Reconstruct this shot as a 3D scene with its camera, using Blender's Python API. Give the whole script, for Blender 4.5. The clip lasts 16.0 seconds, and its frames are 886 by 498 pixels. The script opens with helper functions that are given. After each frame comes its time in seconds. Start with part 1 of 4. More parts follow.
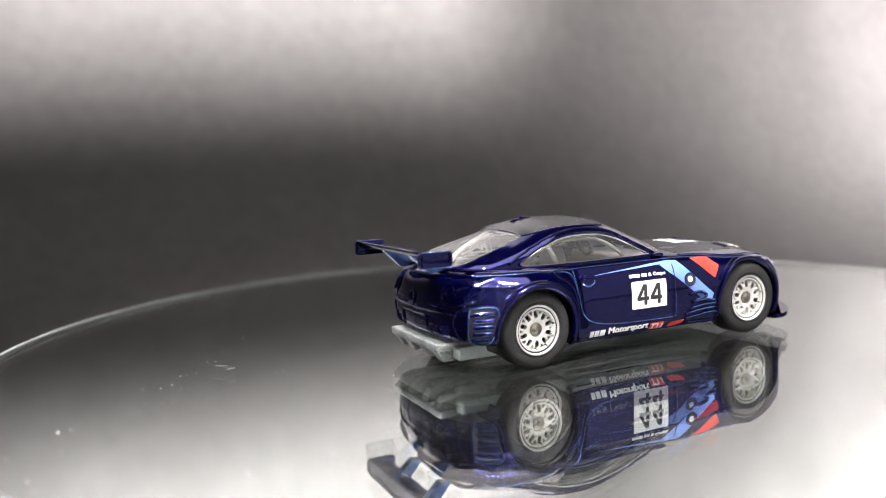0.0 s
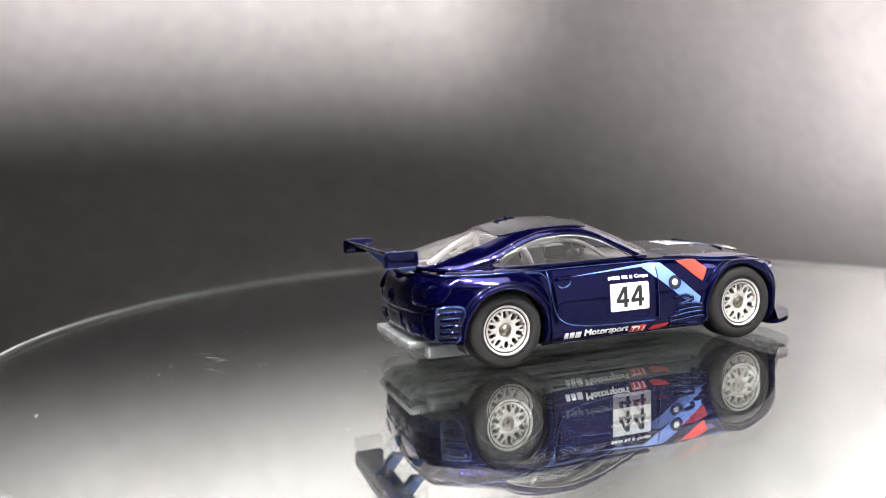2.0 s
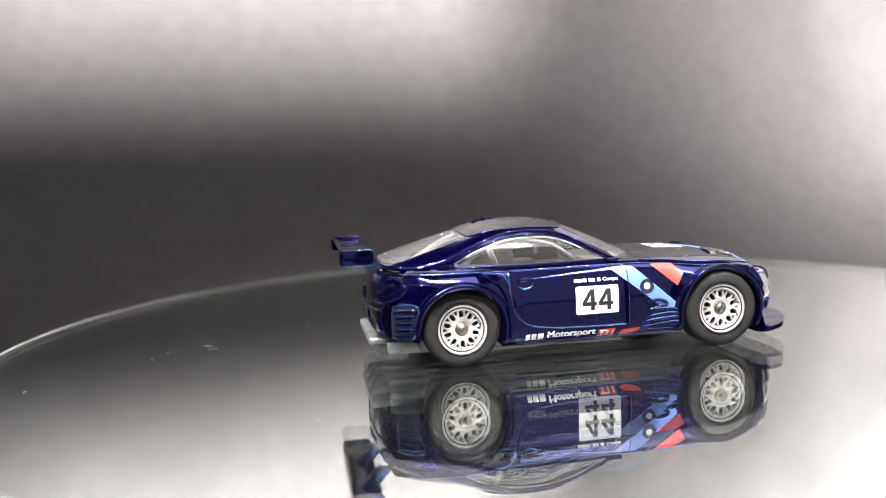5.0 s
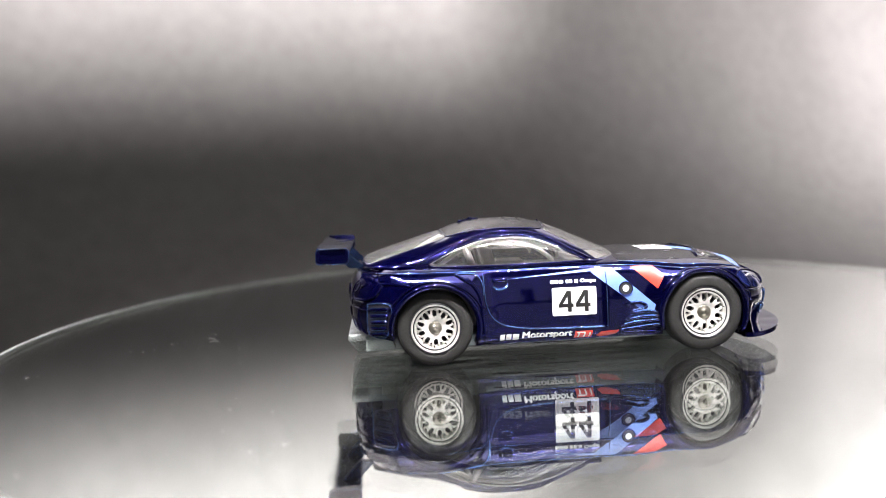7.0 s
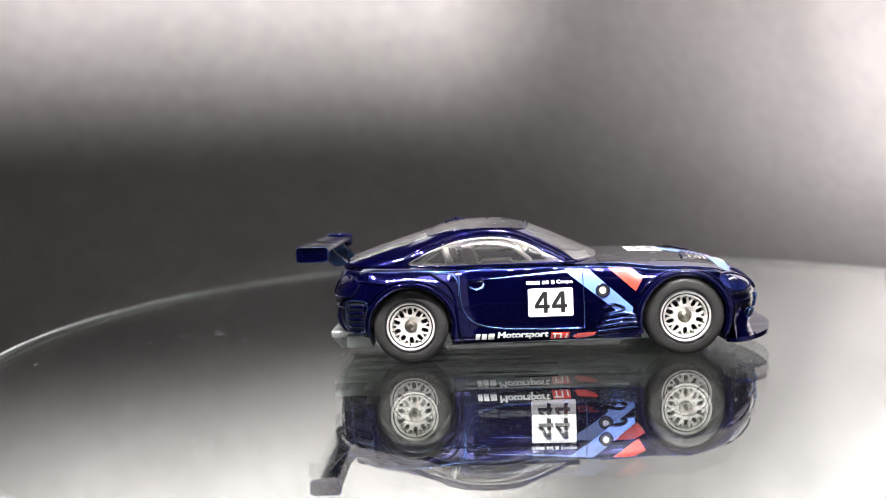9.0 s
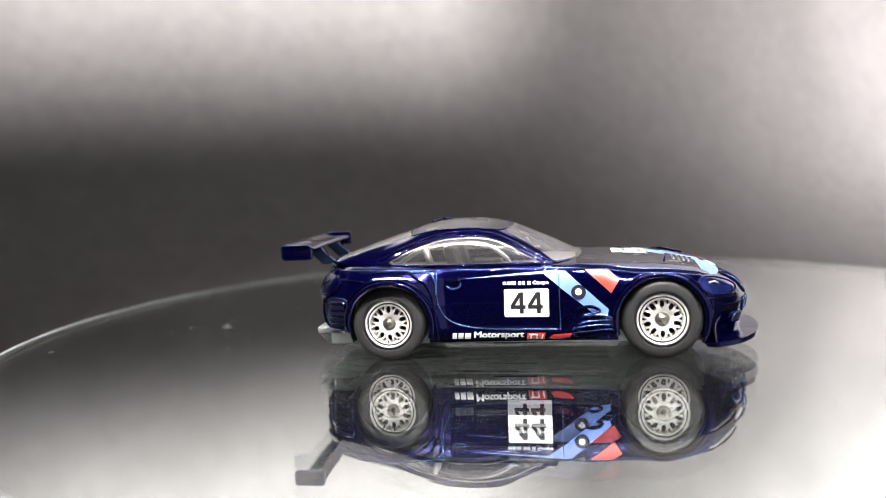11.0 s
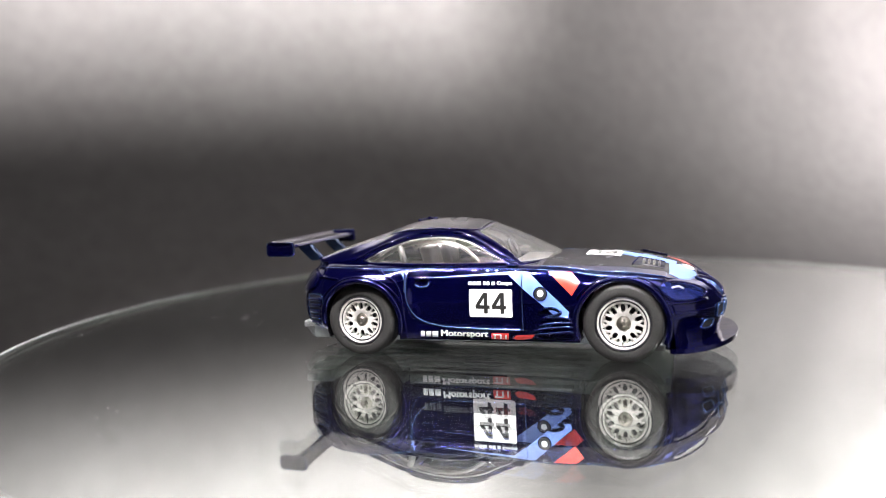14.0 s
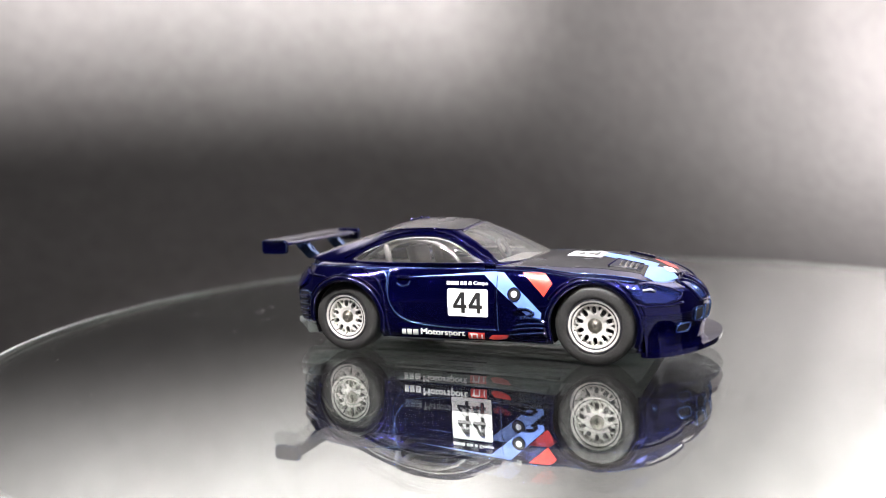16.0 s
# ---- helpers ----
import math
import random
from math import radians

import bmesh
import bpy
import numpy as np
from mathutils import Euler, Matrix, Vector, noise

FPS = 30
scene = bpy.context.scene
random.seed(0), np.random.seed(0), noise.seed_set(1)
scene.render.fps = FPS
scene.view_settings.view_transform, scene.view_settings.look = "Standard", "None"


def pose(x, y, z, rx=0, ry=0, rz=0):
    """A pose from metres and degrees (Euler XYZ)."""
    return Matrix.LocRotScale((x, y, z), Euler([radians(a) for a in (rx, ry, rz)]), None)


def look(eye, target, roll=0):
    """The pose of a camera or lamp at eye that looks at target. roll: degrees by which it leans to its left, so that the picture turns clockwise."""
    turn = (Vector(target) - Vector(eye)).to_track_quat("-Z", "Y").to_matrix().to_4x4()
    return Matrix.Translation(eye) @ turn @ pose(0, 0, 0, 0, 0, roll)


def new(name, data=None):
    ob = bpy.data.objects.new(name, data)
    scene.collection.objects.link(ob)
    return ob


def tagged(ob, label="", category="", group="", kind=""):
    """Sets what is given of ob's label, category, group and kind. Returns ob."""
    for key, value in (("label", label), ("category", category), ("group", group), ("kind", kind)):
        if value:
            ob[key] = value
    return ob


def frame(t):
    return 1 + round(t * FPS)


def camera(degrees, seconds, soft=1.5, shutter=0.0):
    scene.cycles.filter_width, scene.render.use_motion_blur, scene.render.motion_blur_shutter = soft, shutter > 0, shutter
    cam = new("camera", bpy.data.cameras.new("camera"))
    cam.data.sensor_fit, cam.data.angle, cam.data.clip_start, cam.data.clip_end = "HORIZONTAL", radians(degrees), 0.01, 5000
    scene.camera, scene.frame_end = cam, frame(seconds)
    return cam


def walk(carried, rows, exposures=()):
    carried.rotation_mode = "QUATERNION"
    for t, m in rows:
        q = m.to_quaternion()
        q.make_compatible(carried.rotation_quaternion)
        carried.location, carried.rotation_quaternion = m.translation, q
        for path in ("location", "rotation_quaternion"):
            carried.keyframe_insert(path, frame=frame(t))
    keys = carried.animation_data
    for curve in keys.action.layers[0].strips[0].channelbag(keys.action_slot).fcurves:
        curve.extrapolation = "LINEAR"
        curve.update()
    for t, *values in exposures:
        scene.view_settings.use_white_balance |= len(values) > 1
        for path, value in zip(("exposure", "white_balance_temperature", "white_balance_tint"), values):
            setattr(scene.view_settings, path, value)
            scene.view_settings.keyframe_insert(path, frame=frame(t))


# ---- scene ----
# One still camera before a turning mirror disc that carries a small die-cast racing car.
cam = camera(57.22, 16.0, soft=0.7)
# close focus on the car: the far rim and the backdrop are soft
cam.data.dof.use_dof, cam.data.dof.focus_distance, cam.data.dof.aperture_fstop = True, 0.124, 16.0
EYE, AIM, LEAN = (0.0, -0.15497, 0.03023), (-0.01632, -0.00167, 0.01424), -2.42
walk(cam, [(0, look(EYE, AIM, LEAN)), (16, look(EYE, AIM, LEAN))])

# ---- light ----
world = bpy.data.worlds.new("world")
scene.world = world
world.use_nodes = True
world.node_tree.nodes["Background"].inputs[0].default_value = (1.0, 0.96, 0.94, 1)
world.node_tree.nodes["Background"].inputs[1].default_value = 0.013


def area_lamp(name, eye, aim, sx, sy, watts, spread, colour=(1, 0.945, 0.935)):
    data = bpy.data.lights.new(name, "AREA")
    data.shape, data.size, data.size_y, data.energy, data.color = "RECTANGLE", sx, sy, watts, colour
    data.spread = radians(spread)
    ob = new(name, data)
    ob.matrix_world = look(eye, aim)
    return ob


# two gridded panels on the backdrop, a bar of diodes above the camera and a small top panel, with two added fills
area_lamp("backdrop_lamp_west", (0.005, -0.024, 0.3495), (-0.1200, 0.1930, 0.1565), 0.252, 0.10, 0.97, 21)
# added fill high on the backdrop, brightens the mirror's near part
area_lamp("backdrop_fill_top", (0.266, 0.139, 0.6195), (0.140, 0.349, 0.3335), 0.417, 0.1725, 3.6, 32)
area_lamp("backdrop_lamp_east", (0.572, 0.090, 0.630), (0.360, 0.481, 0.180), 0.35, 0.29, 7.2, 46)
for k in range(12):
    area_lamp("diode_lamp", (-0.18 + 0.03 * k, -0.17, 0.33), (0.006 * (k - 5.5), -0.025, 0), 0.007, 0.007, 0.044, 44)
area_lamp("ceiling_panel_lamp", (0.28, -0.2, 0.7), (0.12, 0.05, 0), 0.4, 0.3, 1.3, 180)
# added unseen soft fill from the east for wheels and lower body
area_lamp("east_fill", (0.44, -0.34, 0.21), (0, -0.02, 0.01), 0.85, 0.60, 0.46, 150)

MM = 0.001


# ---- materials ----
def material(name, colour, rough=0.5, metal=0.0, coat=0.0, grain=0.1, grain_scale=900.0, blot_scale=90.0, bump=0.05, rough_var=0.1, spec=0.5, wave=0.0):
    """A principled surface whose colour and gloss vary at two scales, with fine relief."""
    m = bpy.data.materials.new(name)
    m.use_nodes = True
    nt = m.node_tree
    b = nt.nodes["Principled BSDF"]
    b.inputs["Metallic"].default_value = metal
    b.inputs["Coat Weight"].default_value = coat
    b.inputs["Coat Roughness"].default_value = 0.04
    b.inputs["Specular IOR Level"].default_value = spec
    tc = nt.nodes.new("ShaderNodeTexCoord")
    n1, n2 = nt.nodes.new("ShaderNodeTexNoise"), nt.nodes.new("ShaderNodeTexNoise")
    n1.inputs["Scale"].default_value, n2.inputs["Scale"].default_value = grain_scale, blot_scale
    n1.inputs["Detail"].default_value = n2.inputs["Detail"].default_value = 4
    for n in (n1, n2):
        nt.links.new(tc.outputs["Object"], n.inputs["Vector"])
    add = nt.nodes.new("ShaderNodeMath")
    add.operation = "ADD"
    nt.links.new(n1.outputs["Fac"], add.inputs[0])
    nt.links.new(n2.outputs["Fac"], add.inputs[1])
    mr = nt.nodes.new("ShaderNodeMapRange")
    mr.inputs["From Min"].default_value, mr.inputs["From Max"].default_value = 0.6, 1.4
    mr.inputs["To Min"].default_value, mr.inputs["To Max"].default_value = 1 - grain, 1 + grain
    nt.links.new(add.outputs[0], mr.inputs["Value"])
    mul = nt.nodes.new("ShaderNodeVectorMath")
    mul.operation = "SCALE"
    mul.inputs[0].default_value = colour
    nt.links.new(mr.outputs[0], mul.inputs["Scale"])
    nt.links.new(mul.outputs[0], b.inputs["Base Color"])
    rr = nt.nodes.new("ShaderNodeMapRange")
    rr.inputs["From Min"].default_value, rr.inputs["From Max"].default_value = 0.3, 0.7
    rr.inputs["To Min"].default_value, rr.inputs["To Max"].default_value = max(0.0, rough * (1 - rough_var)), min(1.0, rough * (1 + rough_var))
    nt.links.new(n2.outputs["Fac"], rr.inputs["Value"])
    nt.links.new(rr.outputs[0], b.inputs["Roughness"])
    if bump:
        bp = nt.nodes.new("ShaderNodeBump")
        bp.inputs["Strength"].default_value, bp.inputs["Distance"].default_value = bump, 0.0001
        nt.links.new(n1.outputs["Fac"], bp.inputs["Height"])
        nt.links.new(bp.outputs[0], b.inputs["Normal"])
        if wave:
            bw = nt.nodes.new("ShaderNodeBump")
            bw.inputs["Strength"].default_value, bw.inputs["Distance"].default_value = wave, 0.001
            n3 = nt.nodes.new("ShaderNodeTexNoise")
            n3.inputs["Scale"].default_value, n3.inputs["Detail"].default_value = blot_scale, 0.5
            nt.links.new(tc.outputs["Object"], n3.inputs["Vector"])
            nt.links.new(n3.outputs["Fac"], bw.inputs["Height"])
            nt.links.new(bw.outputs[0], bp.inputs["Normal"])
            nt.links.new(bw.outputs[0], b.inputs["Coat Normal"])
    return m


def clear_plastic(name, tint, haze, rough=0.06):
    m = bpy.data.materials.new(name)
    m.use_nodes = True
    nt = m.node_tree
    nt.nodes.remove(nt.nodes["Principled BSDF"])
    out = nt.nodes["Material Output"]
    tr, gl, mix, fr = (nt.nodes.new("ShaderNode" + k) for k in ("BsdfTransparent", "BsdfGlossy", "MixShader", "Fresnel"))
    tr.inputs[0].default_value = (*tint, 1)
    gl.inputs["Roughness"].default_value = rough
    fr.inputs["IOR"].default_value = 1.6
    nt.links.new(fr.outputs[0], mix.inputs[0])
    nt.links.new(tr.outputs[0], mix.inputs[1])
    nt.links.new(gl.outputs[0], mix.inputs[2])
    df, mix2, nz, mr = (nt.nodes.new("ShaderNode" + k) for k in ("BsdfDiffuse", "MixShader", "TexNoise", "MapRange"))
    df.inputs[0].default_value = (0.8, 0.8, 0.79, 1)
    nz.inputs["Scale"].default_value = 250
    mr.inputs["To Min"].default_value, mr.inputs["To Max"].default_value = haze * 0.6, haze * 1.4
    nt.links.new(nz.outputs["Fac"], mr.inputs["Value"])
    nt.links.new(mr.outputs[0], mix2.inputs[0])
    nt.links.new(mix.outputs[0], mix2.inputs[1])
    nt.links.new(df.outputs[0], mix2.inputs[2])
    nt.links.new(mix2.outputs[0], out.inputs["Surface"])
    return m


def solid_glass(name, tint, veil):
    m = bpy.data.materials.new(name)
    m.use_nodes = True
    nt = m.node_tree
    nt.nodes.remove(nt.nodes["Principled BSDF"])
    g = nt.nodes.new("ShaderNodeBsdfGlass")
    g.inputs["Color"].default_value = (*tint, 1)
    g.inputs["Roughness"].default_value = 0.0
    g.inputs["IOR"].default_value = 1.52
    # a faint pale veil mixed in as haze, lifting the glass's dark reflections
    gl, df, m1, m2, nz, mr = (nt.nodes.new("ShaderNode" + k) for k in ("BsdfGlossy", "BsdfDiffuse", "MixShader", "MixShader", "TexNoise", "MapRange"))
    gl.inputs["Roughness"].default_value = 0.42
    gl.inputs["Color"].default_value = df.inputs["Color"].default_value = (0.85, 0.84, 0.85, 1)
    nz.inputs["Scale"].default_value, nz.inputs["Detail"].default_value = 60, 6
    mr.inputs["To Min"].default_value, mr.inputs["To Max"].default_value = veil * 0.7, veil * 1.3
    m1.inputs[0].default_value = 0.12
    nt.links.new(nz.outputs["Fac"], mr.inputs["Value"])
    nt.links.new(df.outputs[0], m1.inputs[1])
    nt.links.new(gl.outputs[0], m1.inputs[2])
    nt.links.new(mr.outputs[0], m2.inputs[0])
    nt.links.new(g.outputs[0], m2.inputs[1])
    nt.links.new(m1.outputs[0], m2.inputs[2])
    nt.links.new(m2.outputs[0], nt.nodes["Material Output"].inputs["Surface"])
    return m


PAINT = material("candy_blue_paint", (0.0042, 0.0042, 0.10), 0.085, 0.92, 1.0, 0.4, 3500, 230, 0.02, wave=0.2)
# paler blue: edge highlights put into the colour, also the bright blue struts
SEAM = material("pale_blue_paint_and_shine", (0.15, 0.27, 0.60), 0.22, 1.0, 1.0, 0.3, 3500, 400, 0.05, wave=0.12)
# near black for dark parts, and for painted shade in gills and ducts
BLACKISH = material("dark_parts_and_recess_shade", (0.008, 0.008, 0.014), 0.5, 0.0, 0.0, 0.2)
RUBBER = material("rubber", (0.019, 0.019, 0.019), 0.6, 0.0, 0.0, 0.45, 3500, 500, 0.6, spec=0.35)
CHROME = material("chrome", (0.98, 0.965, 0.925), 0.13, 0.6, 0.0, 0.08, 2500, 700, 0.08, wave=0.4)
CARBON = material("satin_black_print", (0.012, 0.012, 0.014), 0.26, 0.0, 0.1, 0.3, 2500, 200, 0.15, spec=0.28)
HUB = material("worn_axle_steel", (0.32, 0.30, 0.26), 0.32, 1.0, 0.0, 0.25, 2500, 400, 0.1)
ZINC = material("bare_cast_zinc", (0.33, 0.352, 0.352), 0.45, 0.6, 0.0, 0.6, 3500, 420, 1.0, wave=0.4)
UNDER = material("dull_chassis_metal", (0.34, 0.38, 0.37), 0.45, 0.3, 0.0, 0.4, 5000, 300, 0.8, wave=0.3)
INNER = material("silver_grey_interior_plastic", (0.27, 0.264, 0.258), 0.35, 0.25, 0.0, 0.1)
GLASS = clear_plastic("clear_window_plastic", (0.86, 0.86, 0.86), 0.02)
HAZY = clear_plastic("hazy_window_plastic", (0.86, 0.86, 0.86), 0.04, 0.1)
LAMPGLASS = material("blue_lamp_paint", (0.02, 0.035, 0.22), 0.08, 0.8, 1.0, 0.3, 3500, 300, 0.03, wave=0.12)
WHITE = material("white_print", (0.80, 0.81, 0.80), 0.35, 0.0, 0.3, 0.04)
BLACK = material("black_print", (0.012, 0.012, 0.012), 0.35, 0.0, 0.3, 0.1)
RED = material("red_print", (0.62, 0.035, 0.025), 0.3, 0.0, 0.5, 0.08)
SKY = material("light_blue_print", (0.115, 0.205, 0.52), 0.42, 0.0, 0.15, 0.08)
MIRROR = material("silvered_back", (0.945, 0.975, 0.958), 0.0, 1.0, 0.0, 0.0, bump=0.0, rough_var=0.0)
PLATE = solid_glass("plate_glass", (0.99, 1.0, 0.995), 0.003)
EDGE = material("ground_glass_edge", (0.30, 0.315, 0.31), 0.75, 0.0, 0.0, 0.12, 800, 60, 0.1, spec=0.1)
DUSTY = material("dust", (0.75, 0.75, 0.73), 0.9, 0.0, 0.0, 0.1)
SHEET = material("dark_backdrop_sheet", (0.112, 0.107, 0.1065), 0.6, 0.0, 0.0, 0.2, 143, 22, 0.5, 0.15, spec=0.3)
ROOMWALL = material("grey_room_wall", (0.055, 0.054, 0.053), 0.8, 0.0, 0.0, 0.06, 60, 6, 0.02)
TABLE = material("black_base_plastic", (0.02, 0.02, 0.02), 0.5)


# ---- mesh helpers (millimetres in, metres out) ----
def link(name, bm, mat, parent=None, label="", smooth=True):
    me = bpy.data.meshes.new(name)
    bmesh.ops.recalc_face_normals(bm, faces=bm.faces)
    for f in bm.faces:
        f.smooth = smooth
    bm.to_mesh(me)
    bm.free()
    me.materials.append(mat)
    ob = new(name, me)
    ob.parent = parent
    if label:
        tagged(ob, label)
    return ob


def part(name, bm, mat, parent, label="", smooth=True):
    return link(name, bm, mat, parent, label, smooth)


def crease(bm, degrees=35):
    for e in bm.edges:
        if len(e.link_faces) == 2 and e.calc_face_angle(0) > radians(degrees):
            e.smooth = False
    return bm


def polys(plist, merge=0.004):
    """A bmesh from polygons given as 3D points in millimetres."""
    bm = bmesh.new()
    for p in plist:
        vs = []
        for q in p:
            if not vs or (Vector(q) * MM - vs[-1].co).length > 1e-7:
                vs.append(bm.verts.new(Vector(q) * MM))
        if len(vs) > 2:
            try:
                bm.faces.new(vs)
            except ValueError:
                pass
    bmesh.ops.remove_doubles(bm, verts=bm.verts, dist=merge * MM)
    return bm


def box(x0, x1, y0, y1, z0, z1, bevel=0.15, seg=2):
    bm = bmesh.new()
    bmesh.ops.create_cube(bm, size=1)
    for v in bm.verts:
        v.co = Vector(((x0 + x1) / 2 + v.co.x * (x1 - x0), (y0 + y1) / 2 + v.co.y * (y1 - y0), (z0 + z1) / 2 + v.co.z * (z1 - z0))) * MM
    if bevel:
        bmesh.ops.bevel(bm, geom=bm.edges[:], offset=bevel * MM, segments=seg, affect="EDGES", profile=0.6)
    return bm


def spline(points, n):
    """n points along a Catmull-Rom curve through the given ones, evenly by control length."""
    p = np.array(points, float)
    d = np.r_[0, np.cumsum(np.linalg.norm(np.diff(p, axis=0), axis=1))]
    ext = np.vstack([2 * p[0] - p[1], p, 2 * p[-1] - p[-2]])
    out = []
    for u in np.linspace(0, d[-1], n):
        i = min(max(np.searchsorted(d, u) - 1, 0), len(p) - 2)
        t = (u - d[i]) / (d[i + 1] - d[i])
        a, b, c, e = ext[i], ext[i + 1], ext[i + 2], ext[i + 3]
        out.append(0.5 * (2 * b + (c - a) * t + (2 * a - 5 * b + 4 * c - e) * t * t + (3 * b - a - 3 * c + e) * t ** 3))
    return np.array(out)


def tube(path, r, sides=6, closed=False):
    """A round bar along a path."""
    bm = bmesh.new()
    p = [Vector(q) for q in path]
    n = len(p)
    rings = []
    for i in range(n):
        if closed:
            d = p[(i + 1) % n] - p[i - 1]
        else:
            d = p[min(i + 1, n - 1)] - p[max(i - 1, 0)]
        d.normalize()
        a = d.orthogonal() if abs(d.y) > 0.95 else d.cross(Vector((0, 1, 0))).normalized()
        a.normalize()
        b = d.cross(a)
        rings.append([bm.verts.new((p[i] + (a * math.cos(k * math.tau / sides) + b * math.sin(k * math.tau / sides)) * r) * MM) for k in range(sides)])
    for i in range(n if closed else n - 1):
        j = (i + 1) % n
        for k in range(sides):
            m = (k + 1) % sides
            bm.faces.new((rings[i][k], rings[i][m], rings[j][m], rings[j][k]))
    if not closed:
        bm.faces.new(rings[0])
        bm.faces.new(rings[-1])
    return bm


def lathe(profile, seg=64, axis="y", centre=(0, 0, 0), closed=True):
    """Turns a profile of (radius, along) about an axis."""
    bm = bmesh.new()
    rings = []
    for r, h in profile:
        ring = []
        for k in range(seg):
            a = k * math.tau / seg
            c, s = r * math.cos(a), r * math.sin(a)
            q = (c, h, s) if axis == "y" else (c, s, h)
            ring.append(bm.verts.new((Vector(q) + Vector(centre)) * MM))
        rings.append(ring)
    m = len(rings)
    for i in range(m if closed else m - 1):
        j = (i + 1) % m
        for k in range(seg):
            n = (k + 1) % seg
            bm.faces.new((rings[i][k], rings[i][n], rings[j][n], rings[j][k]))
    return bm


AX = {"x": 0, "y": 1, "z": 2}


def split(cells, outline, plane):
    """Parts the cells (lists of 3D points) along a convex outline seen in a plane such as 'xz': those inside, those outside."""
    a, b = AX[plane[0]], AX[plane[1]]
    area = sum(outline[i - 1][0] * outline[i][1] - outline[i][0] * outline[i - 1][1] for i in range(len(outline)))
    o = outline if area > 0 else outline[::-1]
    lo = (min(q[0] for q in o), min(q[1] for q in o))
    hi = (max(q[0] for q in o), max(q[1] for q in o))
    inside, outside = [], []
    for cell in cells:
        us, vs = [q[a] for q in cell], [q[b] for q in cell]
        if max(us) < lo[0] or min(us) > hi[0] or max(vs) < lo[1] or min(vs) > hi[1]:
            outside.append(cell)
            continue
        cur = cell
        for i in range(len(o)):
            p, q = o[i - 1], o[i]
            side = [(q[0] - p[0]) * (w[b] - p[1]) - (q[1] - p[1]) * (w[a] - p[0]) for w in cur]
            keep, drop = [], []
            for k in range(len(cur)):
                s0, s1, w0, w1 = side[k - 1], side[k], cur[k - 1], cur[k]
                if (s0 > 0) != (s1 > 0):
                    t = s0 / (s0 - s1)
                    x = tuple(w0[j] + (w1[j] - w0[j]) * t for j in range(3))
                    keep.append(x)
                    drop.append(x)
                (keep if s1 > 0 else drop).append(w1)
            if len(drop) > 2:
                outside.append(drop)
            cur = keep
            if len(cur) < 3:
                break
        if len(cur) > 2:
            inside.append(cur)
    return inside, outside


def ring_outline(cx, cy, r, n=24):
    return [(cx + r * math.cos(k * math.tau / n), cy + r * math.sin(k * math.tau / n)) for k in range(n)]


def round_rect(x0, x1, y0, y1, r, n=5):
    out = []
    for cx, cy, a0 in ((x1 - r, y1 - r, 0), (x0 + r, y1 - r, 90), (x0 + r, y0 + r, 180), (x1 - r, y0 + r, 270)):
        out += [(cx + r * math.cos(radians(a0 + 90 * k / n)), cy + r * math.sin(radians(a0 + 90 * k / n))) for k in range(n + 1)]
    return out


def plate(cells, lift, thick=0.0):
    """The cells moved out along their normals by lift millimetres, with a skirt down to the old place if thick."""
    bm = polys(cells)
    bm.normal_update()
    for f in bm.faces:
        c = f.calc_center_median()
        ref = Vector((c.x * 0.35, 0, 0.006))
        if f.normal.dot(c - ref) < 0:
            f.normal_flip()
    bm.normal_update()
    for v in bm.verts:
        v.co += v.normal * lift * MM
    if thick:
        rim = [e for e in bm.edges if e.is_boundary]
        ret = bmesh.ops.extrude_edge_only(bm, edges=rim)
        new_verts = [g for g in ret["geom"] if isinstance(g, bmesh.types.BMVert)]
        for v in new_verts:
            n = v.co - Vector((v.co.x * 0.35, 0, 0.006))
            v.co -= n.normalized() * thick * MM
    return bm


# ---- the car's body surfaces ----
# half outline in plan at the widest height, from the nose to the tail
PLAN_KNOTS = [(34.8, 0), (34.3, -4), (32.6, -8), (30.6, -11), (28.6, -13.0), (26.4, -14.2), (20.5, -14.75), (14, -14.45), (6, -14.0),
               (-4, -13.8), (-12, -13.9), (-16, -14.4), (-20.5, -14.8), (-25.5, -14.4), (-28.8, -13.5), (-31.0, -11.8), (-32.5, -8.6), (-33.2, -4), (-33.4, 0)]


def outline_with_normals(n):
    p = spline(PLAN_KNOTS, n)
    tan = np.gradient(p, axis=0)
    tan /= np.linalg.norm(tan, axis=1)[:, None]
    inward = np.stack([tan[:, 1], -tan[:, 0]], 1)
    inward *= np.where((inward * -p).sum(1) < 0, -1, 1)[:, None]
    return p, inward


PLAN, INWARD = outline_with_normals(230)
FINE, FINE_INWARD = outline_with_normals(520)


def at(x, xs, ys):
    """A smooth curve through (xs, ys)."""
    if x <= xs[0]:
        return float(ys[0])
    if x >= xs[-1]:
        return float(ys[-1])
    i = int(np.searchsorted(xs, x)) - 1
    i = max(0, min(i, len(xs) - 2))

    def slope(k):
        if k == 0 or k == len(xs) - 1:
            return 0.0
        a, b = (ys[k] - ys[k - 1]) / (xs[k] - xs[k - 1]), (ys[k + 1] - ys[k]) / (xs[k + 1] - xs[k])
        return 0.0 if a * b <= 0 else 2 * a * b / (a + b)

    h = xs[i + 1] - xs[i]
    t = (x - xs[i]) / h
    return float(ys[i] * (1 + 2 * t) * (1 - t) ** 2 + slope(i) * h * t * (1 - t) ** 2 + ys[i + 1] * t * t * (3 - 2 * t) + slope(i + 1) * h * t * t * (t - 1))


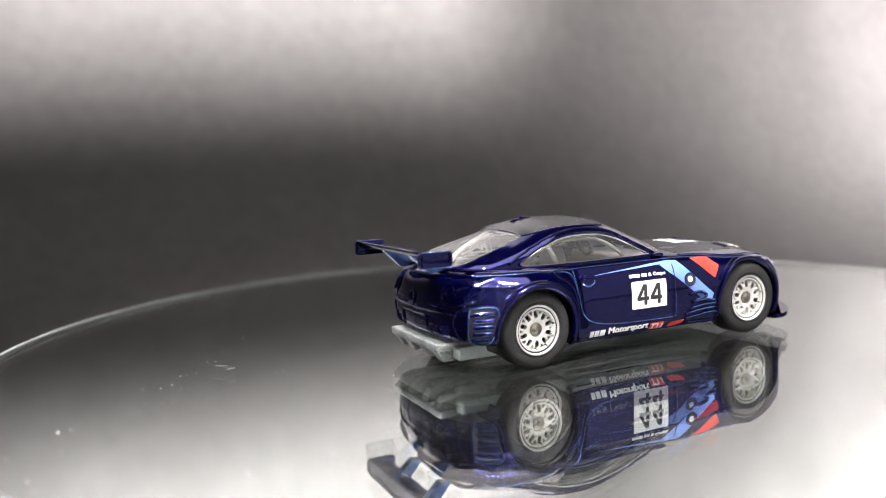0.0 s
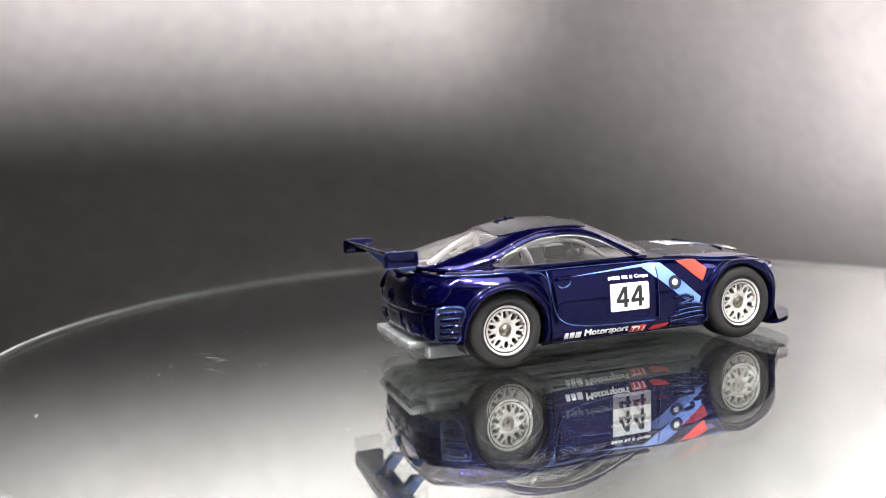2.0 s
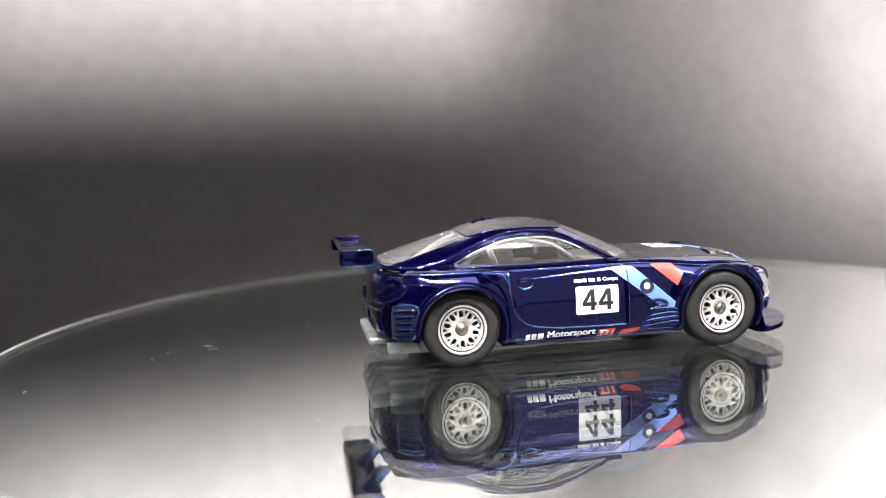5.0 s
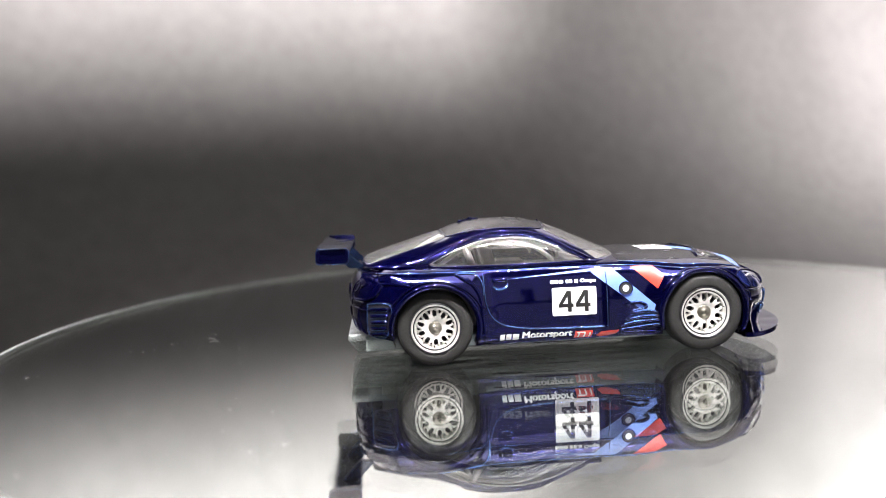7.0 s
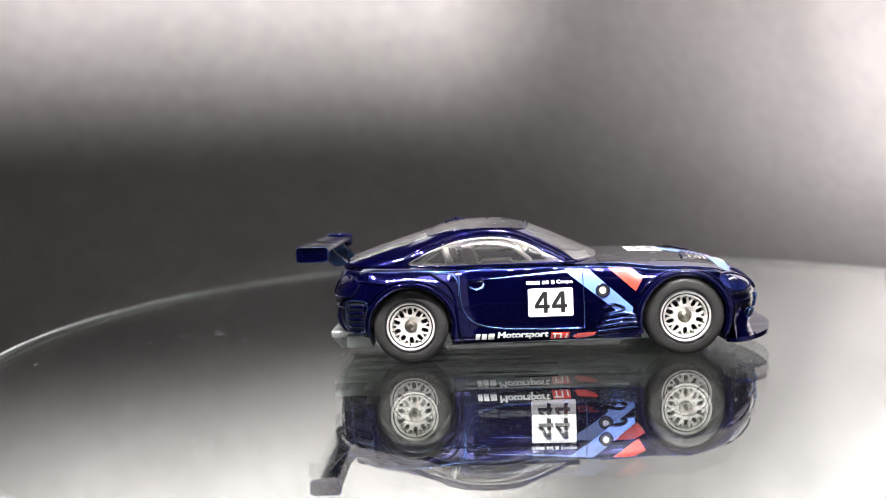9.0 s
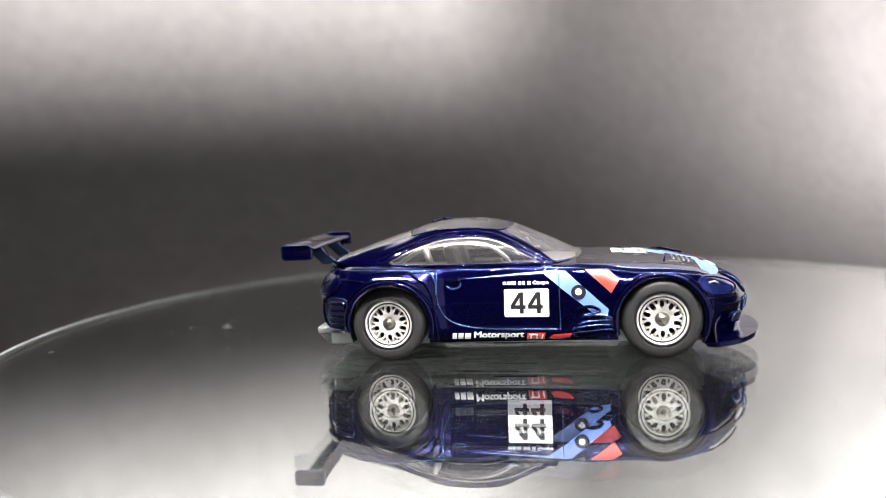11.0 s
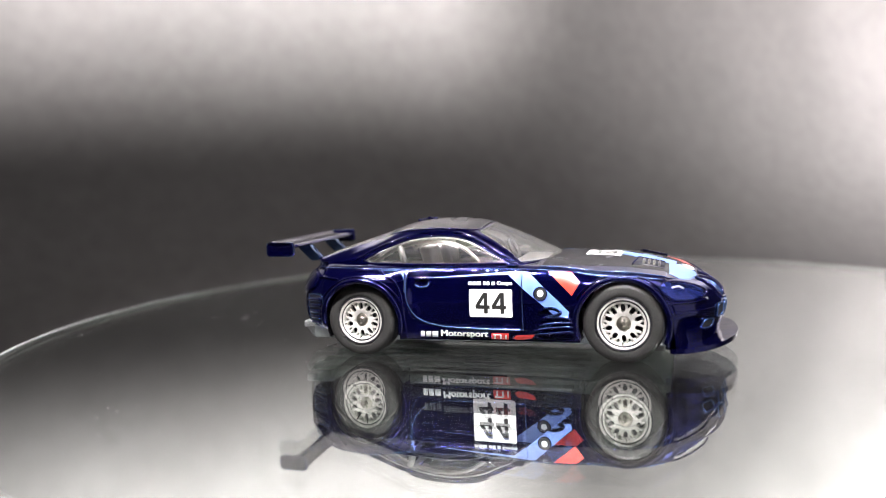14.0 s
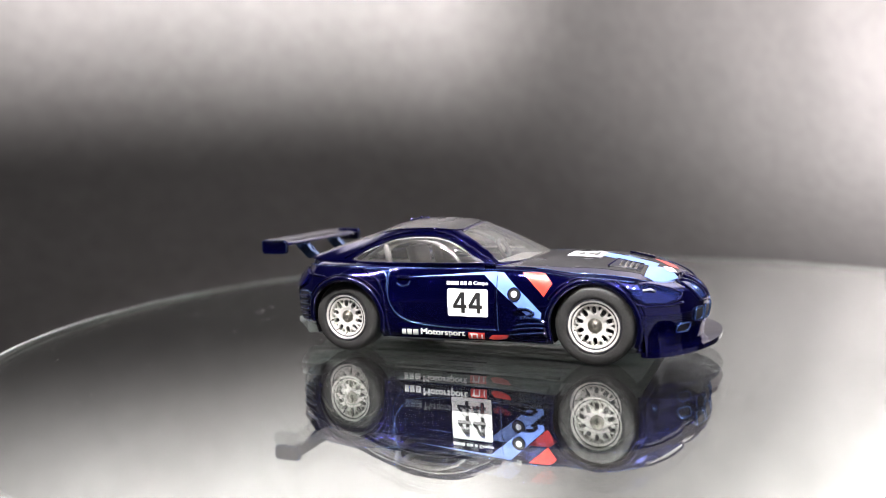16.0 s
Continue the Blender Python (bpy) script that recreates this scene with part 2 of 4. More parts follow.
def z_low(x):
    return at(x, [-34, -27, -26, -13.5, -12.5, 13, 14, 26, 27.5, 35], [5.2, 4.4, 4.0, 3.0, 3.05, 3.25, 3.2, 2.6, 2.4, 2.6])


def z_edge(x):
    return at(x, [-34, -28, -21, -13, 5.5, 11.5, 17, 21, 26, 29, 31, 33], [14.7, 14.7, 14.7, 14.4, 14.4, 14.15, 13.6, 13.5, 12.9, 12.3, 11.9, 11.6])


def z_deck(x):
    return at(x, [-34, -31, -28, -12, 6, 10, 14, 18, 22, 25, 28, 30.5, 32], [15.2, 15.5, 15.4, 14.8, 15.0, 15.2, 15.35, 15.2, 14.75, 14.2, 13.5, 12.5, 11.8])


SECTION_F = [0, 0.06, 0.14, 0.3, 0.5, 0.68, 0.8, 0.9, 0.96, 1.0]
SECTION_IN = [1.0, 0.45, 0.22, 0.02, 0.0, 0.18, 0.5, 1.05, 1.6, 2.3]


ARCHES = [(-20.4, 5.95, 6.62), (20.35, 6.15, 6.72)]


def ease(t):
    t = min(1.0, max(0.0, t))
    return t * t * (3 - 2 * t)


def flare(x, z):
    """How far the fenders swell out over the wheels, less the sunken door panel."""
    out = 0.0
    for cx, cz, r in ARCHES:
        d = math.hypot(x - cx, z - cz)
        out += ease(1 - (d - r) / 3.4) * (0.25 + 0.55 * max(0.0, (z - cz) / max(d, 0.1)))
    panel = ease((x + 12.9) / 1.3) * ease((5.9 - x) / 1.0) * ease((z - 4.6) / 1.0) * ease((14.6 - z) / 1.2)
    corner = ease((-9.5 - x) / 3.5) * ease((8.5 - z) / 3.5)
    return out - 0.32 * panel * (1 - corner)


def wall_point(i, f, plan=PLAN, inward=INWARD):
    """The body's side at outline index i and height share f from the sill to the upper edge."""
    x, y = plan[i]
    gain = at(x, [-34, -30, 26, 31, 34.8], [1.0, 0.9, 1.0, 1.25, 1.75])
    inset = at(f, SECTION_F, SECTION_IN) * gain
    # the rear corners draw in towards the lamps
    if x < -27:
        inset += 1.7 * max(0.0, (f - 0.5) / 0.5) ** 1.2 * at(abs(y), [4, 9, 12, 13.5, 14.5], [0, 0.8, 1, 0.6, 0])
    z0, z1 = z_low(x), z_edge(x)
    # the front bumper hollows in above the blade
    if x > 26.8:
        inset += (1.5 - 0.9 * ease((x - 29.5) / 3.0)) * ease((x - 26.8) / 3.5) * ease((0.58 - f) / 0.4)
    if abs(y) > 11:
        inset -= flare(x, z0 + (z1 - z0) * f) * ease((abs(y) - 11) / 2)
    return (x + inward[i][0] * inset, min(0.0, y + inward[i][1] * inset) if 0 < i < len(plan) - 1 else 0.0, z0 + (z1 - z0) * f)


NP = len(PLAN)
FS = np.linspace(0, 1, 27)
wall = [[wall_point(i, f) for f in FS] for i in range(NP)]
FINE_FS = np.linspace(0, 1, 53)
fine_wall = [[wall_point(i, f, FINE, FINE_INWARD) for f in FINE_FS] for i in range(len(FINE))]
wall_cells = [[a[k], b[k], b[k + 1], a[k + 1]] for a, b in zip(fine_wall, fine_wall[1:]) for k in range(len(FINE_FS) - 1)]
VS = np.linspace(0, 1, 26)


def deck_point(i, v):
    x, y, z = fine_wall[i][-1]
    w = 1 - (1 - v) ** 1.0
    rise = math.sin(min(1.0, v * 1.15) * math.pi / 2) ** 0.9
    top = z_deck(x)
    return (x, y * (1 - w), z + (top - z) * min(1.0, rise))


deck = [[deck_point(i, v) for v in VS] for i in range(len(FINE))]
deck_cells = [[deck[i][k], deck[i + 1][k], deck[i + 1][k + 1], deck[i][k + 1]] for i in range(len(FINE) - 1) for k in range(len(VS) - 1)]

SIDE_0 = 6
SIDE_X = PLAN[6:-6, 0]
WALL_TABLE = np.array([q for row in wall for q in row])


def side_y(x, z):
    """How far out the near side lies at this length and height."""
    i = int(np.argmin(np.abs(SIDE_X - x))) + SIDE_0
    j = i + 1 if SIDE_X[i - SIDE_0] > x else i - 1
    f = min(1.0, max(0.0, (z - z_low(x)) / (z_edge(x) - z_low(x))))
    p, q = wall_point(i, f), wall_point(j, f)
    t = 0.0 if abs(q[0] - p[0]) < 1e-6 else min(1.5, max(-0.5, (x - p[0]) / (q[0] - p[0])))
    return p[1] + (q[1] - p[1]) * t


def end_x(y, z, front=True):
    t = WALL_TABLE[WALL_TABLE[:, 0] > 26] if front else WALL_TABLE[WALL_TABLE[:, 0] < -27]
    d = (t[:, 1] + abs(y)) ** 2 + (t[:, 2] - z) ** 2
    k = np.argsort(d)[:5]
    w = 1 / (d[k] + 1e-3)
    return float((t[k, 0] * w).sum() / w.sum())


def on_side(points, lift=0.0):
    return [(x, side_y(x, z) - lift, z) for x, z in points]


def mirror_cells(cells):
    return [[(q[0], -q[1], q[2]) for q in c][::-1] for c in cells]


R_REAR, R_FRONT, HUB_REAR, HUB_FRONT = 5.75, 5.93, 6.16, 6.34


def arch_outline(cx, cz, r):
    return [(cx + r * math.cos(radians(a)), cz + r * math.sin(radians(a))) for a in range(-20, 201, 6)] + [(cx - r * 0.96, -1), (cx + r * 0.96, -1)]


# greenhouse: base outline, roof outline (half), from the windscreen's middle to the rear window's middle
BASE = spline([(9.9, 0), (9.5, -3.5), (8.4, -7), (5.7, -10.6), (1.5, -11.55), (-8, -11.9), (-14, -11.7), (-21, -10.9), (-27, -9.9), (-30.2, -8.6), (-31.1, -5.5), (-31.4, 0)], 150)
ROOF = spline([(-2.0, 0), (-2.15, -3.5), (-2.6, -6.2), (-3.9, -7.7), (-6, -8.2), (-9, -8.35), (-12, -8.3), (-14.5, -8.1), (-16.5, -7.6), (-17.7, -6.4), (-18.2, -3.5), (-18.4, 0)], 150)


def roof_z(x, y):
    return at(x, [-18.6, -16, -12.7, -9, -5, -2], [19.6, 20.45, 21.05, 21.2, 20.95, 20.35]) - 0.0165 * y * y


def house_point(i, v):
    bx, by = BASE[i]
    bz = at(bx, [-31.4, -28, -21, -13, 5.5, 10.4], [15.35, 14.9, 14.7, 14.4, 14.35, 14.95])
    rx, ry = ROOF[i]
    rz = roof_z(rx, ry)
    bow = 4 * v * (1 - v)
    x, y, z = bx + (rx - bx) * v, by + (ry - by) * v, bz + (rz - bz) * v
    sidew = min(1.0, abs(by) / 9.0)
    return (x + 0.05 * bow * (1 if bx > 5 else (-1 if bx < -29 else 0)), y - 0.55 * bow * sidew, z + 0.12 * bow * (1 - 0.5 * sidew))


HV = np.linspace(0, 1, 20)
house = [[house_point(i, v) for v in HV] for i in range(150)]
house_cells = [[house[i][k], house[i + 1][k], house[i + 1][k + 1], house[i][k + 1]] for i in range(149) for k in range(19)]
roof_cells = []
for i in range(149):
    for k in range(14):
        a, b = k / 14, (k + 1) / 14
        quad = []
        for j, v in ((i, a), (i + 1, a), (i + 1, b), (i, b)):
            x, y = ROOF[j]
            y *= 1 - v
            quad.append((x, y, roof_z(x, y)))
        roof_cells.append(quad)

SIDE_WINDOW = [(-21.0, 15.35), (-20.3, 14.85), (-18, 14.75), (-8, 14.7), (2.3, 14.75), (3.0, 14.95), (0.7, 16.15), (-1.5, 17.4), (-3.6, 18.3), (-6.4, 18.9), (-10.2, 18.95), (-13.4, 18.5), (-16.2, 17.6), (-18.6, 16.6)]


# ---- the place ----
def build_place():
    # backdrop sheet: a floor that sweeps up behind the disc
    prof = [(-0.9, -0.0441), (-0.7, -0.0441), (0.03, -0.0441), (0.09, -0.0441)] + [(0.104 + 0.161 * math.sin(a), 0.1169 - 0.161 * math.cos(a)) for a in np.linspace(0, math.pi / 2, 14)] + [(0.265, 0.5), (0.265, 0.8)]
    bm = bmesh.new()
    xs = np.linspace(-0.9, 0.9, 37)
    # the sheet stands askew: nearer on the west, farther on the east
    rows = [[bm.verts.new((x, y + (0.60 * x if y > -0.5 else 0.0), z)) for x in xs] for y, z in prof]
    for r0, r1 in zip(rows, rows[1:]):
        for k in range(len(xs) - 1):
            bm.faces.new((r0[k], r0[k + 1], r1[k + 1], r1[k]))
    ob = link("backdrop", bm, SHEET)
    so = ob.modifiers.new("thickness", "SOLIDIFY")
    so.thickness, so.offset = 0.004, -1
    tagged(ob, "plain grey studio backdrop sheet sweeping up behind the disc", "backdrop", kind="structure")
    for name, dims in (("wall_west", (-910, -900, -900, 812, -50, 800)), ("wall_east", (900, 910, -900, 812, -50, 800)), ("wall_south", (-910, 910, -910, -900, -50, 800)), ("ceiling", (-910, 910, -910, 812, 800, 810))):
        tagged(link(name, box(*dims, bevel=0), ROOMWALL, smooth=False), "plain dim grey wall closing the room" if name != "ceiling" else "plain dim grey ceiling above the set", "wall" if name != "ceiling" else "ceiling", kind="structure")


DISC = (0.00375, -0.0029)
THICK = 4.6
TOP = 0.00041


def build_disc():
    disc = new("mirror_disc")
    tagged(disc, "round glass mirror turntable plate with polished edge", "turntable")
    R = 100.2
    arc = [(R - 1.3 + 1.3 * math.sin(a), -1.3 + 1.3 * math.cos(a)) for a in np.linspace(0, math.pi / 2, 8)]
    arc += [(r, -THICK - z) for r, z in reversed(arc)]
    prof = [(0.0001, 0), (R - 1.83, 0), (R - 1.83, -THICK), (0.0001, -THICK)]
    part("ground_edge", lathe([(R - 1.9, -0.02), (R - 1.8, 0.0)] + arc + [(R - 1.9, -THICK)], 320, "z"), EDGE, disc, "ground pale glass edge")
    glass = part("glass_plate", lathe(prof, 256, "z", closed=False), PLATE, disc, "clear plate glass with rounded edge")
    for f in glass.data.polygons:
        f.use_smooth = abs(f.normal.z) < 0.999
    part("silvering", lathe([(0.0001, -THICK - 0.02), (R - 2.0, -THICK - 0.02), (R - 2.0, -THICK - 0.4), (0.0001, -THICK - 0.4)], 128, "z"), MIRROR, disc, "silvered mirror backing", smooth=False)
    base = link("turntable_base", lathe([(0.0001, -44.1), (60, -44.1), (62, -43.1), (62, -6.5), (60, -4.56), (0.0001, -4.56)], 96, "z"), TABLE, smooth=False)
    base.location = (DISC[0], DISC[1], 0)
    tagged(base, "round black plastic turntable base under the mirror", "turntable")
    return disc


def build_dust():
    """Lint and specks lying on the glass."""
    rng = random.Random(5)
    bm = bmesh.new()

    def speck(x, y, r):
        m = Matrix.Translation(Vector((x, y, r * 0.35)) * MM) @ Matrix.Rotation(rng.uniform(0, 6), 4, "Z") @ Matrix.Diagonal((rng.uniform(0.8, 2.2), 1, 0.5, 1))
        bmesh.ops.create_icosphere(bm, subdivisions=1, radius=r * MM, matrix=m)

    for x, y in ((-66.4, -19.3), (-79.2, -35.8), (-64.5, -14.0), (-60.0, -8.0), (-70.5, -22.0)):
        for _ in range(3):
            speck(x + rng.gauss(0, 1.0), y + rng.gauss(0, 1.2), rng.uniform(0.05, 0.10))
    for _ in range(120):
        a, r = rng.uniform(2.2, 4.4), rng.uniform(40, 97)
        speck(r * math.cos(a), r * math.sin(a), rng.uniform(0.03, 0.075))
    for k in range(3):
        a = rng.uniform(0, 3)
        base = Vector((-57.3 + rng.gauss(0, 0.7), -11.0 + rng.gauss(0, 1.2), 0.06))
        fibre = tube([base + Vector((math.cos(a + 0.5 * u) * u, math.sin(a + 0.5 * u) * u, 0.03 * k)) for u in np.linspace(0, rng.uniform(0.8, 2.0), 8)], 0.022, 5)
        me = bpy.data.meshes.new("fibre")
        fibre.to_mesh(me)
        fibre.free()
        bm.from_mesh(me)
        bpy.data.meshes.remove(me)
    return tagged(link("dust", bm, DUSTY), "tiny pale dust specks and lint on the mirror", "dust", kind="stuff")


# ---- the car ----
def text_mesh(string, x, z, width, height, lift, fat=0.0, skew=0.0):
    """Letters standing on the near side, lower left corner at (x, z)."""
    cu = bpy.data.curves.new("lettering", "FONT")
    cu.body, cu.offset, cu.resolution_u = string, fat, 3
    tmp = bpy.data.objects.new("lettering", cu)
    scene.collection.objects.link(tmp)
    bpy.context.view_layer.update()
    me = bpy.data.meshes.new_from_object(tmp.evaluated_get(bpy.context.evaluated_depsgraph_get()))
    bpy.data.objects.remove(tmp)
    bm = bmesh.new()
    bm.from_mesh(me)
    xs, ys = [v.co.x for v in bm.verts], [v.co.y for v in bm.verts]
    for k in range(1, 12):
        cut = min(xs) + (max(xs) - min(xs)) * k / 12
        bmesh.ops.bisect_plane(bm, geom=bm.verts[:] + bm.edges[:] + bm.faces[:], plane_co=(cut, 0, 0), plane_no=(1, 0, 0))
    x0, x1, y0, y1 = min(xs), max(xs), min(ys), max(ys)
    for v in bm.verts:
        u, w = (v.co.x - x0) / (x1 - x0), (v.co.y - y0) / (y1 - y0)
        px, pz = x + u * width + skew * w * height, z + w * height
        v.co = Vector((px, side_y(px, pz) - lift, pz)) * MM
    # further passes of ink thicken the strokes
    first = bm.verts[:] + bm.edges[:] + bm.faces[:]
    for dx, dz in ((0.06, 0.0), (0.12, 0.0), (0.06, 0.06)):
        twin = bmesh.ops.duplicate(bm, geom=first)["geom"]
        bmesh.ops.translate(bm, verts=[g for g in twin if isinstance(g, bmesh.types.BMVert)], vec=Vector((dx * height, -0.1 * dx - 0.1 * dz, dz * height)) * MM)
    return bm


def strip_on_side(outline, lift):
    inside, _ = split(wall_cells, outline, "xz")
    inside = [c for c in inside if sum(q[1] for q in c) / len(c) < -4]
    return plate(inside, lift)


def build_wheel(parent, x, side, r, hub_z):
    """A chrome mesh wheel in a rubber tyre; its face lies at y = side * 14.3."""
    w = 5.0
    o = -1 if side < 0 else 1
    rim_r = r * 0.645
    tyre_prof = [(rim_r - 0.05, -0.35), (rim_r + 0.2, -0.05), (rim_r + 0.55, 0.0), (r - 0.75, -0.05), (r - 0.28, -0.28), (r - 0.05, -0.75), (r, -1.2),
                 (r, -w + 1.2), (r - 0.3, -w + 0.3), (r - 0.8, -w), (rim_r, -w)]
    face = 14.7
    barrel = part("wheel", lathe([(0.0001, -1.75), (rim_r - 0.35, -1.75), (rim_r - 0.1, -3.5), (0.0001, -3.5)], 48), BLACKISH, parent)
    part("tyre", lathe(tyre_prof, 96), RUBBER, barrel, "dusty black rubber tyre")
    part("rim", lathe([(rim_r, -0.5), (rim_r, -0.12), (rim_r - 0.12, 0.0), (rim_r - 0.3, -0.05), (rim_r - 0.38, -0.3), (rim_r - 0.5, -0.34), (rim_r - 0.62, -0.2), (rim_r - 0.8, -0.3), (rim_r - 0.9, -0.75), (rim_r - 0.9, -1.74), (rim_r, -1.74)], 72), CHROME, barrel, "stepped chrome rim")
    for gr, gy in ((rim_r + 0.04, -0.02), (rim_r - 0.46, -0.27)):
        part("rim_groove", lathe([(gr + 0.09 * math.cos(a), gy + 0.09 * math.sin(a)) for a in np.linspace(0, math.tau, 6, endpoint=False)], 56), BLACKISH, barrel, "dark groove round the rim")
    hub_r = r * 0.25
    part("hub", lathe([(0.0001, -0.35), (0.45, -0.38), (0.5, -0.55), (hub_r - 0.62, -0.55), (hub_r - 0.45, -0.65), (hub_r - 0.38, -1.5), (0.0001, -1.5)], 32), HUB, barrel, "dull steel axle end")
    # cast face with ten long slots and ten small windows between their outer ends
    rin, rout = hub_r - 0.45, rim_r - 0.6
    rr = np.linspace(rin, rout, 9)

    def face_pt(q, ang):
        dish = -0.75 + 0.22 * math.sin((q - rin) / (rout - rin) * math.pi)
        return (q * math.cos(ang), dish, q * math.sin(ang))

    cells = [[face_pt(rr[k], a), face_pt(rr[k + 1], a), face_pt(rr[k + 1], a2), face_pt(rr[k], a2)]
             for k in range(8) for a, a2 in ((m * math.tau / 60, (m + 1) * math.tau / 60) for m in range(60))]
    s0, s1, hw = hub_r + 0.2, rim_r - 0.92, 0.31 * r / 5.65
    for k in range(10):
        ca, sa = math.cos(k * math.tau / 10 + 0.3), math.sin(k * math.tau / 10 + 0.3)
        slot = [(s0 + hw + hw * math.cos(radians(d)), hw * math.sin(radians(d))) for d in range(90, 271, 30)] + [(s1 - hw + hw * math.cos(radians(d)), hw * math.sin(radians(d))) for d in range(-90, 91, 30)]
        _, cells = split(cells, [(u * ca - v * sa, u * sa + v * ca) for u, v in slot], "xz")
        ca, sa = math.cos((k + 0.5) * math.tau / 10 + 0.3), math.sin((k + 0.5) * math.tau / 10 + 0.3)
        tri = [(s1 - 0.55, -0.06), (s1 - 0.02, -0.26), (s1 + 0.03, 0.0), (s1 - 0.02, 0.26), (s1 - 0.55, 0.06)]
        _, cells = split(cells, [(u * ca - v * sa, u * sa + v * ca) for u, v in tri], "xz")
    spokes = part("spoke_face", polys(cells, 0.01), CHROME, barrel, "chrome spoked wheel face")
    so = spokes.modifiers.new("thickness", "SOLIDIFY")
    so.thickness, so.offset = 0.6 * MM, -1
    be = spokes.modifiers.new("soft_edges", "BEVEL")
    be.width, be.segments, be.limit_method, be.angle_limit = 0.11 * MM, 2, "ANGLE", radians(50)
    barrel.matrix_local = Matrix.Translation((x * MM, o * face * MM, hub_z * MM)) @ (Matrix.Identity(4) if o > 0 else Matrix.Rotation(math.pi, 4, "Z"))
    return barrel


def build_car():
    car = new("toy_car")
    tagged(car, "metallic dark blue die-cast toy racing coupe with number 44", "toy car")

    # body shell: sides, nose and tail with wheel arches cut through, hood and rear deck
    side = wall_cells
    for a in ARCHES:
        _, side = split(side, arch_outline(*a), "xz")
    opening = [(8.2, -5.5), (5.0, -9.6), (-8, -10.8), (-20, -10.0), (-27, -9.0), (-30, -7), (-30.3, 0.2), (9.1, 0.2)]
    _, top = split(deck_cells, opening, "xy")
    shell = side + top
    body = part("body", polys(shell + mirror_cells(shell), 0.01), PAINT, car)
    sol = body.modifiers.new("thickness", "SOLIDIFY")
    sol.thickness, sol.offset = 0.5 * MM, -1

    for cx, cz, r in ARCHES:
        for o in (-1, 1):
            arc = [(cx + r * math.cos(radians(a)), cz + r * math.sin(radians(a))) for a in range(-24, 205, 6)]
            arc = [(x, z) for x, z in arc if z > z_low(x) + 0.55]
            part("arch_lip", tube([(x, o * (abs(side_y(x, min(z, z_edge(x) - 0.8))) + 0.02), z) for x, z in arc], 0.46, 10), PAINT, car)
            well = bmesh.new()
            ra = [[well.verts.new(Vector((cx + (r + 0.05) * math.cos(radians(a)), o * y, cz + (r + 0.05) * math.sin(radians(a)))) * MM) for a in range(-25, 206, 10)] for y in (13.6, 7.5)]
            for k in range(len(ra[0]) - 1):
                well.faces.new((ra[0][k], ra[0][k + 1], ra[1][k + 1], ra[1][k]))
            part("wheel_well", well, BLACKISH, car)

    # greenhouse: windows are cut out of it
    sidewin, rest = split(house_cells, SIDE_WINDOW, "xz")
    frame_cells = rest
    scr_out = [(-10.35, 14.95), (-9.95, 15.5), (-7.75, 18.9), (-6.9, 19.5), (-5.5, 19.75), (-3, 20.0), (0.3, 20.2), (0.3, 14.9), (-5, 14.9)]
    fw_cells = [c for c in frame_cells if min(q[0] for q in c) > -4.4 and max(q[1] for q in c) < 0.01 and c not in sidewin]
    other_cells = [c for c in frame_cells if not min(q[0] for q in c) > -4.4]
    screen, keep_a = split(fw_cells, scr_out, "yz")
    rear_out = [(-8.0, 15.75), (-8.2, 16.2), (-6.75, 18.9), (-6.1, 19.2), (-4, 19.4), (0.3, 19.55), (0.3, 15.55), (-6, 15.6)]
    rw_cells = [c for c in other_cells if max(q[0] for q in c) < -16.4]
    mid_cells = [c for c in other_cells if not max(q[0] for q in c) < -16.4]
    rear, keep_b = split(rw_cells, rear_out, "yz")
    pillars = keep_a + keep_b + mid_cells
    roof_all = pillars + roof_cells
    cabin = part("roof", polys(roof_all + mirror_cells(roof_all), 0.01), PAINT, car)
    sol = cabin.modifiers.new("thickness", "SOLIDIFY")
    sol.thickness, sol.offset = 0.45 * MM, -1
    flat = [c for c in roof_cells if max(abs(q[1]) for q in c) < 7.9]
    part("roof_panel", plate(flat + mirror_cells(flat), 0.03), CARBON, car, "satin black printed roof panel")
    part("windscreen", polys(screen + mirror_cells(screen), 0.01), HAZY, car, "hazy clear plastic windscreen")
    part("rear_window", polys(rear + mirror_cells(rear), 0.01), HAZY, car, "hazy clear plastic rear window")
    part("side_window", polys(sidewin), GLASS, car, "clear plastic side window")
    part("side_window", polys(mirror_cells(sidewin)), GLASS, car, "clear plastic side window")
    # rim round the side windows and roof seams
    def house_y(x, z):
        best = min((abs(q[0] - x) + abs(q[2] - z), q[1]) for row in house[20:140] for q in row)
        return best[1]
    loop = spline([*SIDE_WINDOW, SIDE_WINDOW[0]], 70)[:-1]
    for o in (-1, 1):
        part("window_rim", tube([(x, o * (abs(house_y(x, z)) + 0.02), z) for x, z in loop], 0.16, 6, True), PAINT, car)
    cx, cz = -9.5, 16.3
    inner = [(cx + (x - cx) * 0.955, cz + (z - cz) * 0.88) for x, z in loop]
    for o in (-1, 1):
        part("window_trim", tube([(x, o * (abs(house_y(x, z)) - 0.15), z) for x, z in inner], 0.11, 6, True), CHROME, car, "bright inner window trim")
    part("roof_seam", tube([(x, y, roof_z(x, y) + 0.02) for x, y in [*ROOF[2:30], ]] , 0.12), BLACKISH, car)
    part("roof_seam", tube([(x, y, roof_z(x, y) + 0.02) for x, y in ROOF[120:148]], 0.12), BLACKISH, car)
    part("waist_seam", tube(on_side([(x, z_edge(x) - 0.35) for x in np.linspace(-29, 26, 60)], 0.0), 0.1), SEAM, car)
